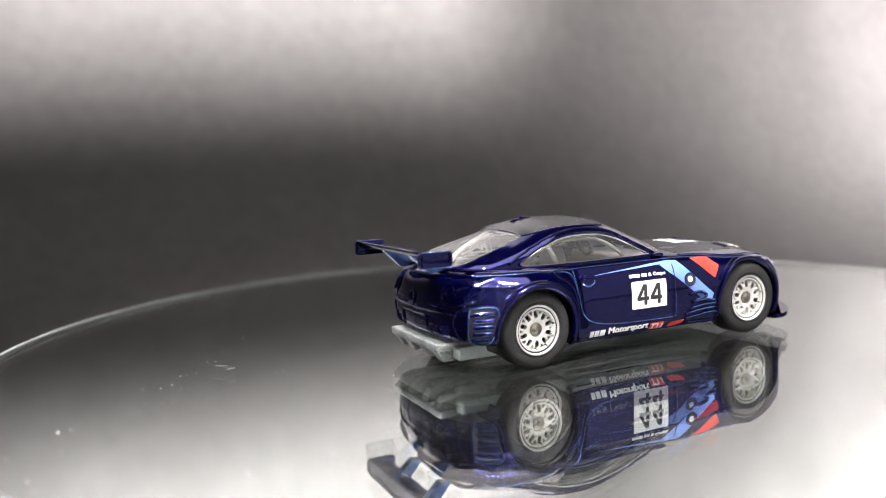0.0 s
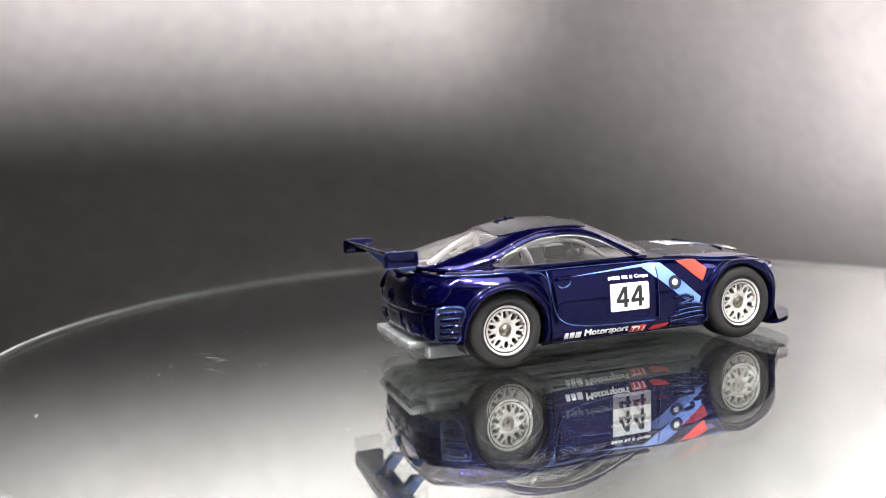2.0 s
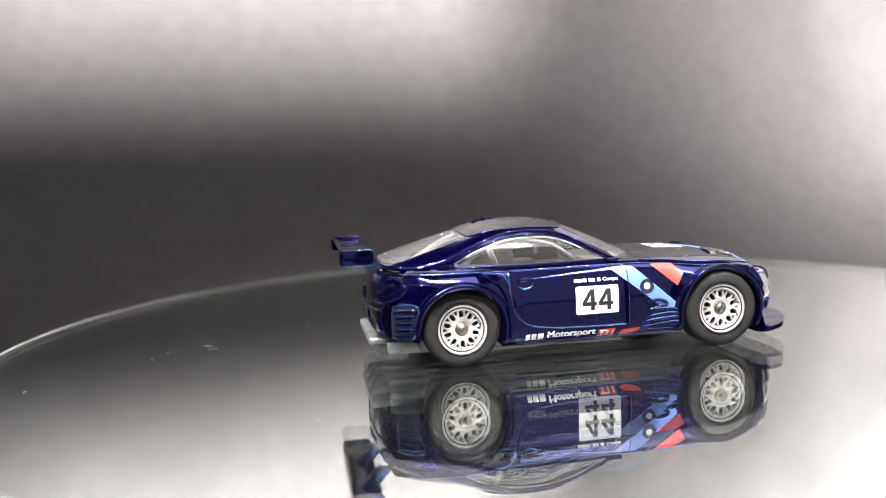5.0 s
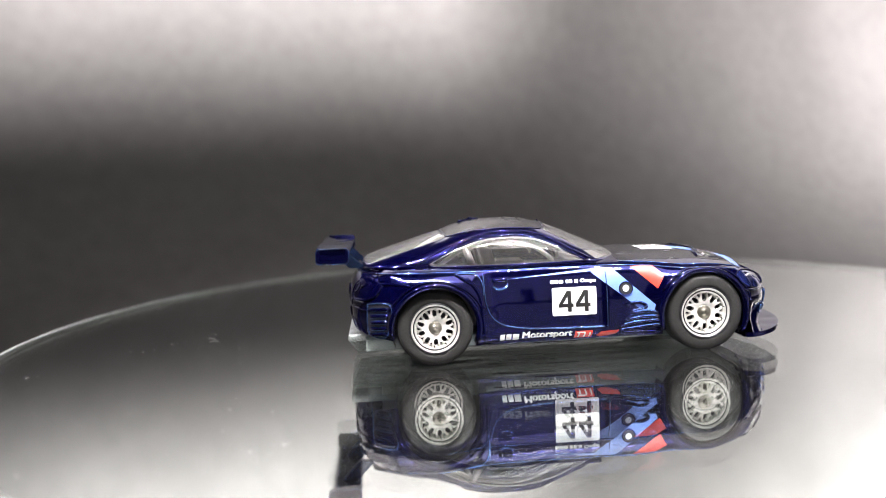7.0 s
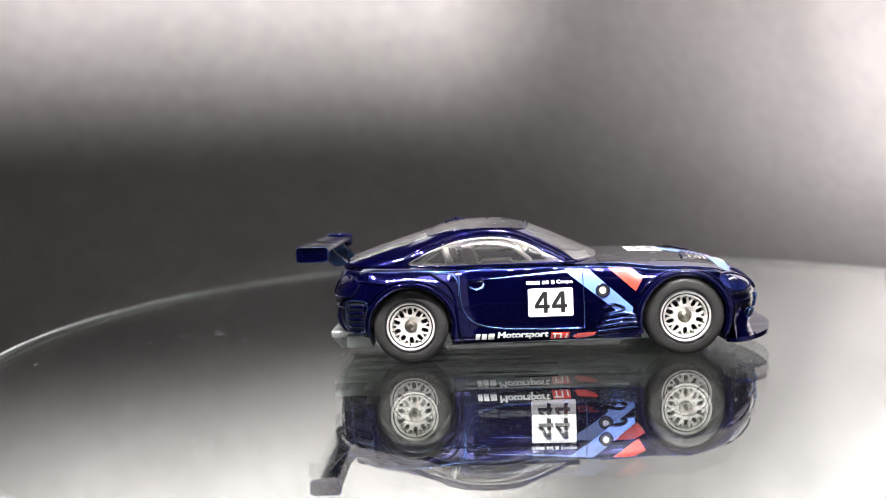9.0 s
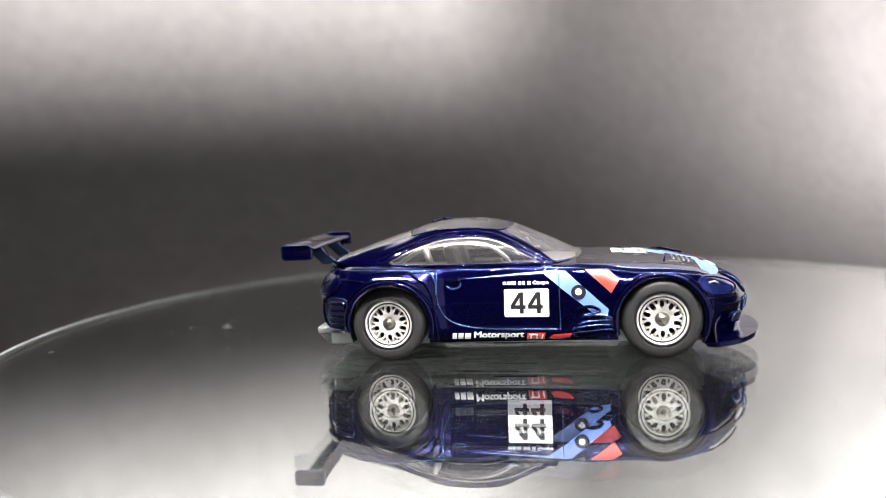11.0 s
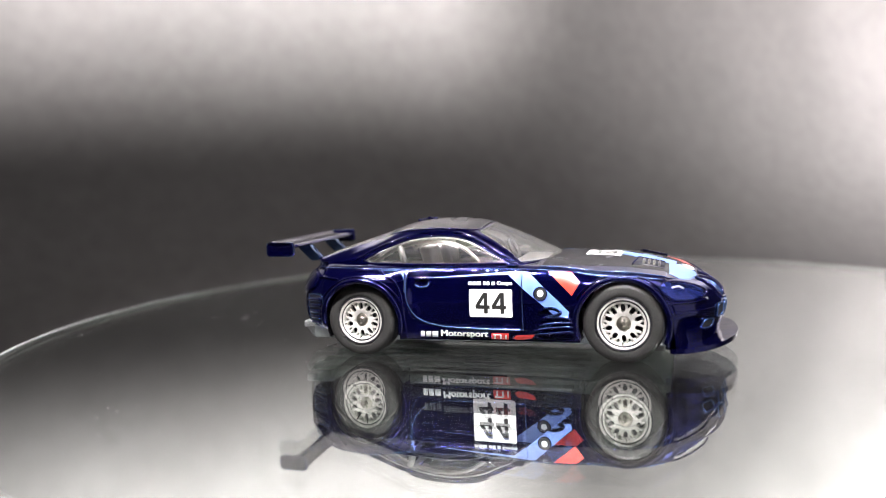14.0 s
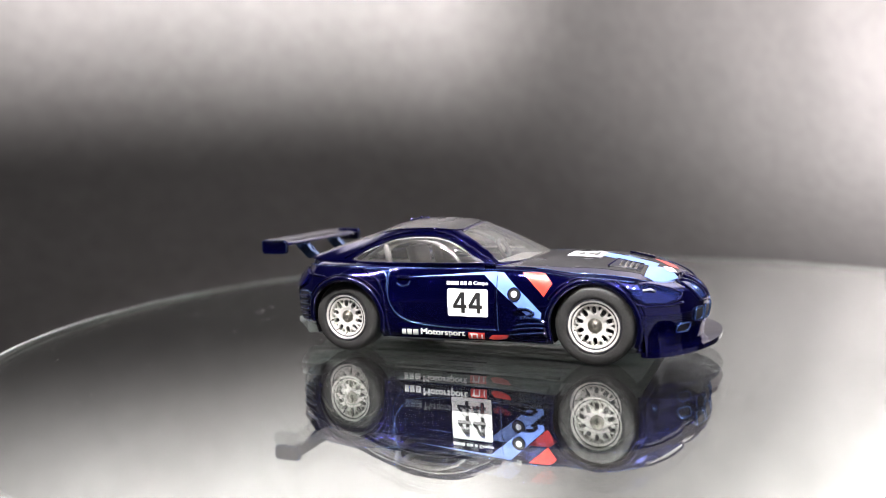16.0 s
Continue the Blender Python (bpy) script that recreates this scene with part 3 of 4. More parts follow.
    # aerial on the roof
    ant = part("roof_aerial", tube([(-15.4, 0.8, 20.6), (-14.2, 0.8, 20.95), (-13.0, 0.8, 21.1), (-11.8, 0.8, 21.15)], 0.2, 8), PAINT, car)
    part("knob", lathe([(0.0001, 0.25), (0.3, 0.2), (0.36, 0.0), (0.3, -0.3), (0.0001, -0.4)], 16, "z", (-15.0, 0.4, 20.85)), PAINT, ant)
    part("knob", lathe([(0.0001, 0.35), (0.35, 0.28), (0.45, 0.0), (0.4, -0.3), (0.0001, -0.4)], 16, "z", (-13.3, 0.8, 21.15)), PAINT, ant)
    # raised roof rails and the crests over the wheels
    for o in (-1, 1):
        over = spline([(-22.6, 15.35), (-19.4, 16.95), (-16.6, 18.1), (-13.4, 19.1), (-10.2, 19.6), (-6.4, 19.55), (-3.4, 18.85), (-1.0, 17.7), (1.4, 16.4), (4.0, 15.0)], 60)
        part("roof_rail", tube([(x, o * (abs(house_y(x, z)) + 0.0), z) for x, z in over], 0.2, 8), PAINT, car)
        part("roof_rail", tube([(x, o * abs(y), roof_z(x, y) + 0.03) for x, y in ROOF[32:118]], 0.12, 6), PAINT, car)
        for cx, cz, r in ARCHES:
            arc = [(cx + (r + 0.95) * math.cos(radians(a)), cz + (r + 0.55) * math.sin(radians(a))) for a in range(12, 150 if cx > 0 else 166, 5)]
            part("fender_crest", tube([(x, o * (abs(side_y(x, z)) + 0.0), z) for x, z in arc if z < z_edge(x) - 0.3], 0.2, 8), PAINT, car)
        part("rear_haunch", tube(spline([(x, o * abs(side_y(x, z)), z) for x, z in ((-31.2, 12.4), (-29.0, 12.9), (-26.5, 12.9), (-24.0, 12.7))], 14), 0.22, 8), PAINT, car)
    # side mirror stub at the window's front corner
    part("mirror_stub", box(2.9, 4.7, -12.3, -11.2, 14.45, 15.0, 0.25), PAINT, car)
    part("mirror_stub", box(2.9, 4.7, 11.2, 12.3, 14.45, 15.0, 0.25), PAINT, car)

    # door, creases and handle on the side
    for o in (-1, 1):
        def flip(pts):
            return [(x, -y if o > 0 else y, z) for x, y, z in pts]
        door = spline([(-13.0, 14.1), (-12.95, 12), (-12.8, 9.5), (-11.9, 7.3), (-10.2, 5.95), (-7.5, 5.3), (-3.9, 5.05), (1, 4.95), (5.2, 4.95)], 60)
        part("door_seam", tube(flip(on_side(door, 0.02)), 0.13), SEAM, car)
        part("door_seam", tube(flip(on_side(np.linspace((5.65, 4.9), (5.6, 13.2), 24), 0.02)), 0.09), SEAM, car)
        part("door_handle", tube(flip(on_side(np.linspace((-11.5, 12.6), (-9.4, 12.7), 7), 0.12)), 0.36, 8), PAINT, car)
        part("handle_recess", tube(flip(on_side(spline([(-11.5, 11.7), (-10.6, 11.3), (-9.5, 11.6), (-9.3, 12.1)], 12), 0.0)), 0.16), SEAM, car)
        part("scoop_edge", tube(flip(on_side(spline([(-17.2, 14.0), (-15.8, 13.0), (-14.6, 12.2), (-13.6, 10.2), (-13.3, 7.5), (-12.9, 3.3)], 30), 0.05)), 0.26, 8), PAINT, car)
        part("scoop_edge", tube(flip(on_side(spline([(-17.0, 14.0), (-15.2, 13.9), (-13.9, 13.6), (-13.2, 12.4), (-13.1, 10.6)], 24), 0.05)), 0.14, 6), SEAM, car)
        part("sill", tube(flip(on_side(np.linspace((-12.6, 3.15), (13.4, 3.35), 30), -0.1)), 0.22, 8), PAINT, car)
        # raised strakes behind the front wheel
        for k, line in enumerate(([(8.2, 8.1), (9.4, 8.35), (10.5, 8.35), (11.5, 7.8), (10.6, 7.35), (9.6, 7.1), (8.7, 6.9)],
                                  [(8.9, 6.75), (10.5, 7.0), (12.3, 6.95), (13.2, 6.6)],
                                  [(8.2, 5.75), (10.5, 6.15), (13.3, 6.3)],
                                  [(7.4, 4.95), (10, 5.4), (13.4, 5.7)])):
            fine = spline(line, 26)
            fin = part("fender_strake", tube(flip(on_side(fine, 0.06)), 0.27, 8), PAINT, car)
            # pale line along the strake, a highlight put into the colour
            part("strake_glint", tube(flip(on_side([(x, z + 0.2) for x, z in fine[3:-2]], 0.26)), 0.11, 5), SEAM, fin)
        loop = [(7.5, 4.3), (10, 4.6), (12.9, 4.95), (13.45, 4.6), (13.4, 3.9), (12.8, 3.6), (10, 3.55), (8, 3.7)]
        lip = part("fender_strake", tube(flip(on_side(spline([*loop, loop[0]], 44)[:-1], 0.06)), 0.24, 8, True), PAINT, car)
        part("strake_glint", tube(flip(on_side([(x, z + 0.15) for x, z in spline(loop[:4], 24)], 0.22)), 0.08, 5), SEAM, lip)
        # gills behind the rear wheel
        frame_pts = [(-30.3, 10.0), (-28.5, 10.2), (-27.0, 9.9), (-26.9, 8), (-27.4, 6), (-28.2, 4.9), (-29.6, 5.0), (-30.4, 5.8), (-30.5, 8)]
        gill = part("gill_frame", tube(flip(on_side(spline([*frame_pts, frame_pts[0]], 50)[:-1], 0.05)), 0.17, 6, True), SEAM, car)
        if o < 0:
            # dark sheet on the uncut side, painting the shade between the slats
            part("gill_shade", strip_on_side([(x, z) for x, z in frame_pts], 0.03), BLACKISH, gill)
        for k in range(5):
            z = 9.3 - k * 0.95
            part("gill_slat", tube(flip(on_side(np.linspace((-30.0, z - 0.1), (-27.3 - 0.12 * k, z + 0.1), 8), 0.12)), 0.27, 8), PAINT, gill)
            # pale tubes draw the highlights on the slat's two edges
            for dz in (-0.24, 0.24):
                part("slat_glint", tube(flip(on_side(np.linspace((-29.9, z + dz - 0.1), (-27.5 - 0.12 * k, z + dz + 0.1), 8), 0.24)), 0.07, 5), SEAM, gill)

    # printed markings on the visible side
    part("door_number_panel", strip_on_side(round_rect(-2.7, 4.05, 6.85, 11.1, 0.3), 0.05), WHITE, car, "white number panel")
    for x0 in (-1.72, 0.86):
        strokes = []
        for ol in ([(1.34, 0.0), (1.34, 3.2), (1.94, 3.2), (1.94, 0.0)], [(0.0, 0.72), (0.0, 1.28), (2.25, 1.28), (2.25, 0.72)], [(0.0, 1.0), (0.02, 1.3), (1.25, 3.2), (1.62, 3.2), (1.6, 2.75), (0.62, 1.2)]):
            inside, _ = split(wall_cells, [(x0 + u, 7.38 + w) for u, w in ol], "xz")
            strokes += [c for c in inside if c[0][1] < -4]
        part("door_number", plate(strokes, 0.09), BLACK, car, "black digit four of the number 44")
    part("side_stripe", strip_on_side([(3.4, 13.15), (4.6, 13.75), (6.6, 13.65), (12.8, 8.0), (12.5, 6.8), (10.8, 7.2)], 0.05), SKY, car, "light blue diagonal stripe")
    part("side_pinstripe", strip_on_side([(-10.2, 12.65), (4.6, 13.75), (3.6, 13.25)], 0.04), SKY, car, "thin light blue tapering stripe")
    part("side_diamond", strip_on_side([(9.5, 13.75), (12.9, 13.75), (14.4, 12.3), (13.2, 10.4)], 0.05), RED, car, "red angular patch")
    roundel = part("round_emblem", strip_on_side(ring_outline(8.45, 10.55, 1.0), 0.1), BLACK, car, "black round emblem")
    part("emblem_ring", tube(on_side(ring_outline(8.45, 10.55, 1.0), 0.1), 0.1, 5, True), LAMPGLASS, roundel)
    part("emblem_mark", strip_on_side(ring_outline(8.45, 10.6, 0.5, 12), 0.14), WHITE, roundel)
    for x0, x1 in ((-10.85, -10.1), (-9.95, -9.1), (-8.95, -7.95)):
        part("sill_mark", strip_on_side([(x0, 3.6), (x0 + 0.15, 4.5), (x1 + 0.1, 4.5), (x1 - 0.05, 3.6)], 0.1), WHITE, car, "white printed bar")
    part("sill_lettering", text_mesh("Motorsport", -7.5, 3.45, 7.5, 1.25, 0.26, 0.0, 0.1), WHITE, car, "white word Motorsport")
    part("sill_badge", strip_on_side([(0.5, 3.35), (0.7, 4.45), (3.4, 4.45), (3.2, 3.35)], 0.1), RED, car, "red slanted badge")
    for x0 in (1.0, 1.9, 2.7):
        part("badge_bar", strip_on_side([(x0, 3.5), (x0 + 0.15, 4.2), (x0 + 0.4, 4.2), (x0 + 0.25, 3.5)], 0.14), WHITE, car, "white bar on the badge")
    part("badge_bar", strip_on_side([(0.9, 4.1), (0.9, 4.3), (2.2, 4.3), (2.2, 4.1)], 0.14), WHITE, car, "white bar on the badge")
    part("sill_flame", strip_on_side([(3.9, 3.6), (4.6, 4.15), (7.5, 4.35), (6.9, 3.75), (5.6, 3.45), (4.6, 3.35)], 0.1), RED, car, "red flame-like shape")
    for x0, x1 in ((-2.85, -2.3), (-2.2, -1.65), (-1.55, -0.85), (-0.5, -0.05), (0.05, 0.5), (0.85, 1.35)):
        part("door_mark", strip_on_side([(x0, 11.7), (x0, 12.2), (x1, 12.2), (x1, 11.7)], 0.06), WHITE, car, "small white printed bar")
    part("door_lettering", text_mesh("Coupe", 1.65, 11.6, 2.35, 0.68, 0.12, 0.015), WHITE, car, "small white word Coupe")

    # hood markings, vents, nose
    whole_deck = deck_cells + mirror_cells(deck_cells)
    hood = [c for c in whole_deck if min(q[0] for q in c) > 8]

    def on_hood(outline, lift):
        return plate(split(hood, outline, "xy")[0], lift)

    part("hood_panel", on_hood([(8.3, -10.6), (8.3, 10.6), (16, 10.4), (23, 10.2), (28, 8.7), (30.3, 5), (30.3, -5), (28, -8.7), (23, -10.2), (16, -10.4)], 0.02), CARBON, car, "satin black printed hood panel")
    part("hood_number_panel", on_hood([(14.0, -4.3), (14.0, 1.2), (19.3, 1.2), (19.3, -4.3)], 0.05), WHITE, car, "white number panel")
    for x0 in (14.45, 16.8):
        strokes = []
        for ol in ([(1.25, 0.0), (1.25, 3.9), (1.75, 3.9), (1.75, 0.0)], [(0.0, 0.9), (0.0, 1.5), (2.1, 1.5), (2.1, 0.9)], [(0.0, 1.2), (0.02, 1.55), (1.15, 3.9), (1.5, 3.9), (1.45, 3.3), (0.55, 1.4)]):
            strokes += split(hood, [(x0 + u, -3.5 + w) for u, w in ol], "xy")[0]
        part("hood_number", plate(strokes, 0.1), BLACK, car, "black digit four of the number 44")
    part("hood_stripe", on_hood([(19.3, -2.6), (22.0, -3.9), (27.6, -4.2), (27.6, -0.6), (19.3, 1.2)], 0.05), SKY, car, "light blue diagonal stripe")
    part("hood_stripe", on_hood([(26.8, -9.4), (26.6, -4.2), (28.2, -2.6), (30.6, -2.4), (30.8, -5.5), (29.0, -9.2)], 0.05), SKY, car, "light blue diagonal stripe")
    part("nose_patch", on_hood([(28.3, -1.9), (29.2, -3.4), (30.3, -1.7), (29.4, -0.3)], 0.08), WHITE, car, "white patch")
    part("nose_patch", on_hood([(26.0, 3.4), (28.6, 0.4), (30.4, 1.0), (29.4, 4.0)], 0.05), RED, car, "red patch")
    for o in (-1, 1):
        def zh(x, y):
            return z_deck(x) - 0.012 * y * y
        vent = part("hood_vent", polys([[(21.6, o * 8.6, zh(21.6, 8.6) + 0.55), (22.2, o * 5.0, zh(22.2, 5.0) + 0.5), (26.0, o * 4.8, zh(26.0, 4.8) + 0.4), (26.1, o * 8.0, zh(26.1, 8.0) + 0.5)]]), BLACKISH, car, "dark hood vent")
        so = vent.modifiers.new("thickness", "SOLIDIFY")
        so.thickness = 0.6 * MM
        for k in range(4):
            x = 23.0 + 0.75 * k
            part("vent_bar", tube([(x, o * 5.4, zh(x, 5.4) + 0.45), (x + 0.05, o * 7.8, zh(x, 7.8) + 0.5)], 0.2, 6), HUB, vent, "bare metal vent bar")
        part("vent_rim", tube([(21.5, o * 8.7, zh(21.5, 8.7) + 0.5), (22.1, o * 4.9, zh(22.1, 4.9) + 0.45), (26.0, o * 4.7, zh(26.0, 4.7) + 0.35)], 0.16), PAINT, vent)
    # hood edge line round the front and sides
    part("hood_seam", tube([(x, y * 0.985, z + 0.12) for x, y, z in [wall[i][-1] for i in range(0, 96, 2)]], 0.09), SEAM, car)
    part("hood_seam", tube([(x, -y * 0.985, z + 0.12) for x, y, z in [wall[i][-1] for i in range(0, 96, 2)]], 0.09), SEAM, car)

    def front_loop(cy, cz, w, h, r, lift=0.05):
        return [(end_x(y, z) + lift, y, z) for y, z in round_rect(cy - w / 2, cy + w / 2, cz - h / 2, cz + h / 2, r, 4)]

    def front_face(cy, cz, w, h, r, lift=0.03):
        o = -1 if cy < 0 else 1
        cells = [c for c in (wall_cells if o < 0 else mirror_cells(wall_cells)) if min(q[0] for q in c) > 26]
        return plate(split(cells, round_rect(cy - w / 2, cy + w / 2, cz - h / 2, cz + h / 2, r, 4), "yz")[0], lift)

    for o in (-1, 1):
        grille = part("kidney_grille", tube(front_loop(o * 2.8, 10.1, 3.6, 2.9, 1.1, 0.12), 0.26, 8, True), PAINT, car)
        part("grille_mesh", front_face(o * 2.8, 10.1, 3.2, 2.5, 0.9), LAMPGLASS, grille)
        for k in range(4):
            y = o * (1.8 + k * 0.66)
            part("grille_bar", tube([(end_x(y, z) + 0.1, y, z) for z in (9.0, 10.0, 11.0)], 0.1, 5), SEAM, grille)
        duct = part("lower_intake", tube(front_loop(o * 5.2, 7.0, 2.2, 1.9, 0.5, 0.16), 0.22, 6, True), SEAM, car)
        # dark sheet on the uncut bumper in place of the duct's shade
        part("duct_shade", front_face(o * 5.2, 7.0, 2.0, 1.7, 0.4, 0.12), BLACKISH, duct)
        duct = part("lower_intake", tube(front_loop(o * 8.4, 5.5, 2.2, 1.3, 0.5, 0.3), 0.2, 6, True), SEAM, car)
        part("duct_shade", front_face(o * 8.4, 5.5, 2.0, 1.1, 0.4, 0.26), BLACKISH, duct)
        ol = [(25.6, 11.7), (26.4, 12.25), (28, 12.2), (30.2, 11.5), (31.8, 10.5), (31.6, 9.7), (30, 9.4), (27.8, 9.7), (26.2, 10.6)]
        src = wall_cells if o < 0 else mirror_cells(wall_cells)
        lens = [c for c in split(src, ol, "xz")[0] if min(abs(q[1]) for q in c) > 5]
        lamp = part("headlight", plate(lens, 0.22, 0.3), LAMPGLASS, car, "glossy blue painted headlight")
        part("headlight_rim", tube([(x, o * (abs(side_y(x, z)) + 0.08), z) for x, z in spline([*ol, ol[0]], 40)[:-1]], 0.15, 6, True), PAINT, lamp)
        # chrome sliver added as a glint on the painted headlight
        part("headlight_glint", tube([(x, o * (abs(side_y(x, z)) + 0.32), z) for x, z in ((27.3, 11.5), (28.2, 11.6), (28.8, 11.2))], 0.16, 6), CHROME, lamp, "bright chrome sliver imitating a glint on the headlight")
        part("headlight_brow", tube([(x, o * (abs(side_y(x, z)) + 0.05), z) for x, z in spline([(25.2, 10.2), (26.6, 9.6), (28.4, 9.25), (30.4, 9.1), (32.0, 9.2)], 24)], 0.24, 8), PAINT, car)
    for o in (-1, 1):
        duct = part("centre_intake", tube(front_loop(o * 1.9, 6.8, 3.0, 2.3, 0.5, 0.16), 0.18, 6, True), SEAM, car)
        part("duct_shade", front_face(o * 1.9, 6.8, 2.8, 2.1, 0.4, 0.12), BLACKISH, duct)

    # front splitter blade
    half = [(26.9, -13.7), (27.3, -14.3)] + [(27.3 + 9.3 * math.sin(a), -14.6 * math.cos(a)) for a in np.linspace(0.12, math.pi / 2, 28)]
    outl = [tuple(q) for q in half] + [(x, -y) for x, y in half[-2::-1]]
    bm = bmesh.new()
    lo = [bm.verts.new(Vector((x, y, 2.05 + 0.06 * (x - 27))) * MM) for x, y in outl]
    hi = [bm.verts.new(Vector((x, y, 2.75 + 0.06 * (x - 27))) * MM) for x, y in outl]
    bm.faces.new(lo)
    bm.faces.new(hi)
    for i in range(len(outl)):
        j = (i + 1) % len(outl)
        bm.faces.new((lo[i], lo[j], hi[j], hi[i]))
    bmesh.ops.bevel(bm, geom=[e for e in bm.edges if len(e.link_faces) == 2 and e.calc_face_angle(0) > 1.2], offset=0.28 * MM, segments=3, affect="EDGES")
    part("front_splitter", crease(bm, 50), PAINT, car)
    # skirt from the blade up to the bumper
    rows = []
    for i in [k for k in range(0, 62) if wall[k][2][0] > 27.2]:
        w = min(1.0, max(0.0, (wall[i][3][0] - 27.2) / 4.0))
        w = 0.15 + 0.85 * (1 - w) ** 2
        nx, ny = -INWARD[i][0], -INWARD[i][1]
        row = []
        for t in np.linspace(0, 1, 12):
            x, y, z = wall_point(i, 0.06 + 0.4 * t)
            d = 0.05 + 1.5 * w * (1 - t) ** 2.6
            row.append((x + nx * d, min(y + ny * d, 0.0) if i else 0.0, 2.9 + (z - 2.9) * min(1.0, 0.2 + t * 4) if t else 2.35 + 0.06 * (x - 27)))
        rows.append(row)
    cells = [[r0[k], r1[k], r1[k + 1], r0[k + 1]] for r0, r1 in zip(rows, rows[1:]) for k in range(11)]
    part("bumper_skirt", polys(cells + mirror_cells(cells), 0.02), PAINT, car)

    # tail
    for o in (-1, 1):
        src = wall_cells if o < 0 else mirror_cells(wall_cells)
        tail = [c for c in src if max(q[0] for q in c) < -27.5]
        ol = [(o * 8.2, 12.7), (o * 9.5, 13.5), (o * 11.6, 13.4), (o * 12.9, 12.6), (o * 13.0, 11.3), (o * 12.2, 10.6), (o * 9.6, 10.6), (o * 8.3, 11.3)]
        lamp = part("tail_light", plate(split(tail, ol, "yz")[0], 0.45, 0.6), PAINT, car, "dark blue painted tail light")
        part("tail_light_rim", tube([(end_x(y, z, False) - 0.4, y, z) for y, z in spline([*ol, ol[0]], 32)[:-1]], 0.26, 8, True), PAINT, lamp)
        part("reflector", plate(split(tail, ring_outline(o * 8.6, 6.3, 0.85, 16), "yz")[0], 0.12), LAMPGLASS, car, "small round rear fog lamp")
        part("reflector_rim", tube([(end_x(y, z, False) - 0.1, y, z) for y, z in ring_outline(o * 8.6, 6.3, 0.95, 20)], 0.16, 6, True), PAINT, car)
        for cy, cz, cr in ((11.3, 12.1, 0.85), (9.4, 12.2, 0.6)):
            part("tail_lens", tube([(end_x(y, z, False) - 0.5, y, z) for y, z in ring_outline(o * cy, cz, cr, 18)], 0.16, 6, True), PAINT, lamp)
        part("bumper_vent", tube([(end_x(y, z, False) - 0.05, y, z) for y, z in round_rect(o * 5.9 - 1.1, o * 5.9 + 1.1, 5.6, 7.2, 0.4)], 0.15, 6, True), PAINT, car)
        part("rear_corner_edge", tube([(end_x(y, z, False) - 0.06, y, z) for y, z in spline([(o * 12.2, 10.3), (o * 11.0, 9.4), (o * 10.4, 8.0), (o * 10.6, 6.2), (o * 11.2, 5.2)], 20)], 0.2, 8), PAINT, car)
        part("trunk_seam", tube([(end_x(y, z, False) - 0.04, y, z) for y, z in spline([(o * 7.6, 14.2), (o * 7.4, 12.4), (o * 7.9, 10.6), (o * 6.0, 9.2), (o * 1.0, 9.0)], 30)], 0.13), PAINT, car)
    part("trunk_lip", tube([(end_x(y, 14.2, False) - 0.1, y, 14.25) for y in np.linspace(-10.5, 10.5, 30)], 0.22, 8), PAINT, car)
    for k in range(3):
        part("trunk_mark", tube([(end_x(y, 9.6, False) - 0.1, y, 9.6) for y in (-1.6 + 1.3 * k, -0.9 + 1.3 * k)], 0.14, 6), SEAM, car, "small raised bar of unreadable badge writing")
    part("rear_emblem", tube([(end_x(y, z, False) - 0.1, y, z) for y, z in ring_outline(0, 10.7, 0.8, 20)], 0.18, 6, True), PAINT, car)
    part("plate_recess", tube([(end_x(y, z, False) - 0.06, y, z) for y, z in round_rect(-4.2, 4.2, 6.4, 8.3, 0.5)], 0.16, 6, True), PAINT, car)
    part("rear_bumper_crease", tube([(x - 0.08, y, z) for x, y, z in [wall[i][11] for i in range(NP - 38, NP)]], 0.14), PAINT, car)
    part("rear_bumper_crease", tube([(x - 0.08, -y, z) for x, y, z in [wall[i][11] for i in range(NP - 38, NP)]], 0.14), PAINT, car)

    # rear wing: aerofoil, end plates, two swept struts
    foil = [(-37.6, 18.5), (-37.45, 18.6), (-36.6, 18.3), (-35.5, 18.1), (-34.2, 18.1), (-33.2, 18.05), (-32.8, 17.85), (-32.75, 17.65), (-33.2, 17.45), (-34.4, 17.4), (-35.6, 17.45), (-36.8, 17.75)]
    bm = bmesh.new()
    span = np.linspace(-12.0, 12.0, 13)
    rows = [[bm.verts.new(Vector((x, y, z)) * MM) for x, z in foil] for y in span]
    for r0, r1 in zip(rows, rows[1:]):
        for k in range(len(foil)):
            j = (k + 1) % len(foil)
            bm.faces.new((r0[k], r0[j], r1[j], r1[k]))
    bm.faces.new(rows[0])
    bm.faces.new(rows[-1])
    wing = part("rear_wing", crease(bm, 60), PAINT, car)
    for o in (-1, 1):
        loop = round_rect(-37.7, -32.7, 16.2, 18.55, 0.55, 5)
        bm = bmesh.new()
        rings = [[bm.verts.new(Vector((-35.1 + (x + 35.1) * k, o * (12.3 + dy), 17.35 + (z - 17.35) * k)) * MM) for x, z in loop] for dy, k in ((-0.4, 0.93), (-0.25, 1.0), (0.25, 1.0), (0.4, 0.93), (0.3, 0.8))]
        for r0, r1 in zip(rings, rings[1:]):
            for k in range(len(loop)):
                j = (k + 1) % len(loop)
                bm.faces.new((r0[k], r0[j], r1[j], r1[k]))
        bm.faces.new(rings[0])
        bm.faces.new(rings[-1])
        end = part("end_plate", crease(bm, 45), PAINT, wing)
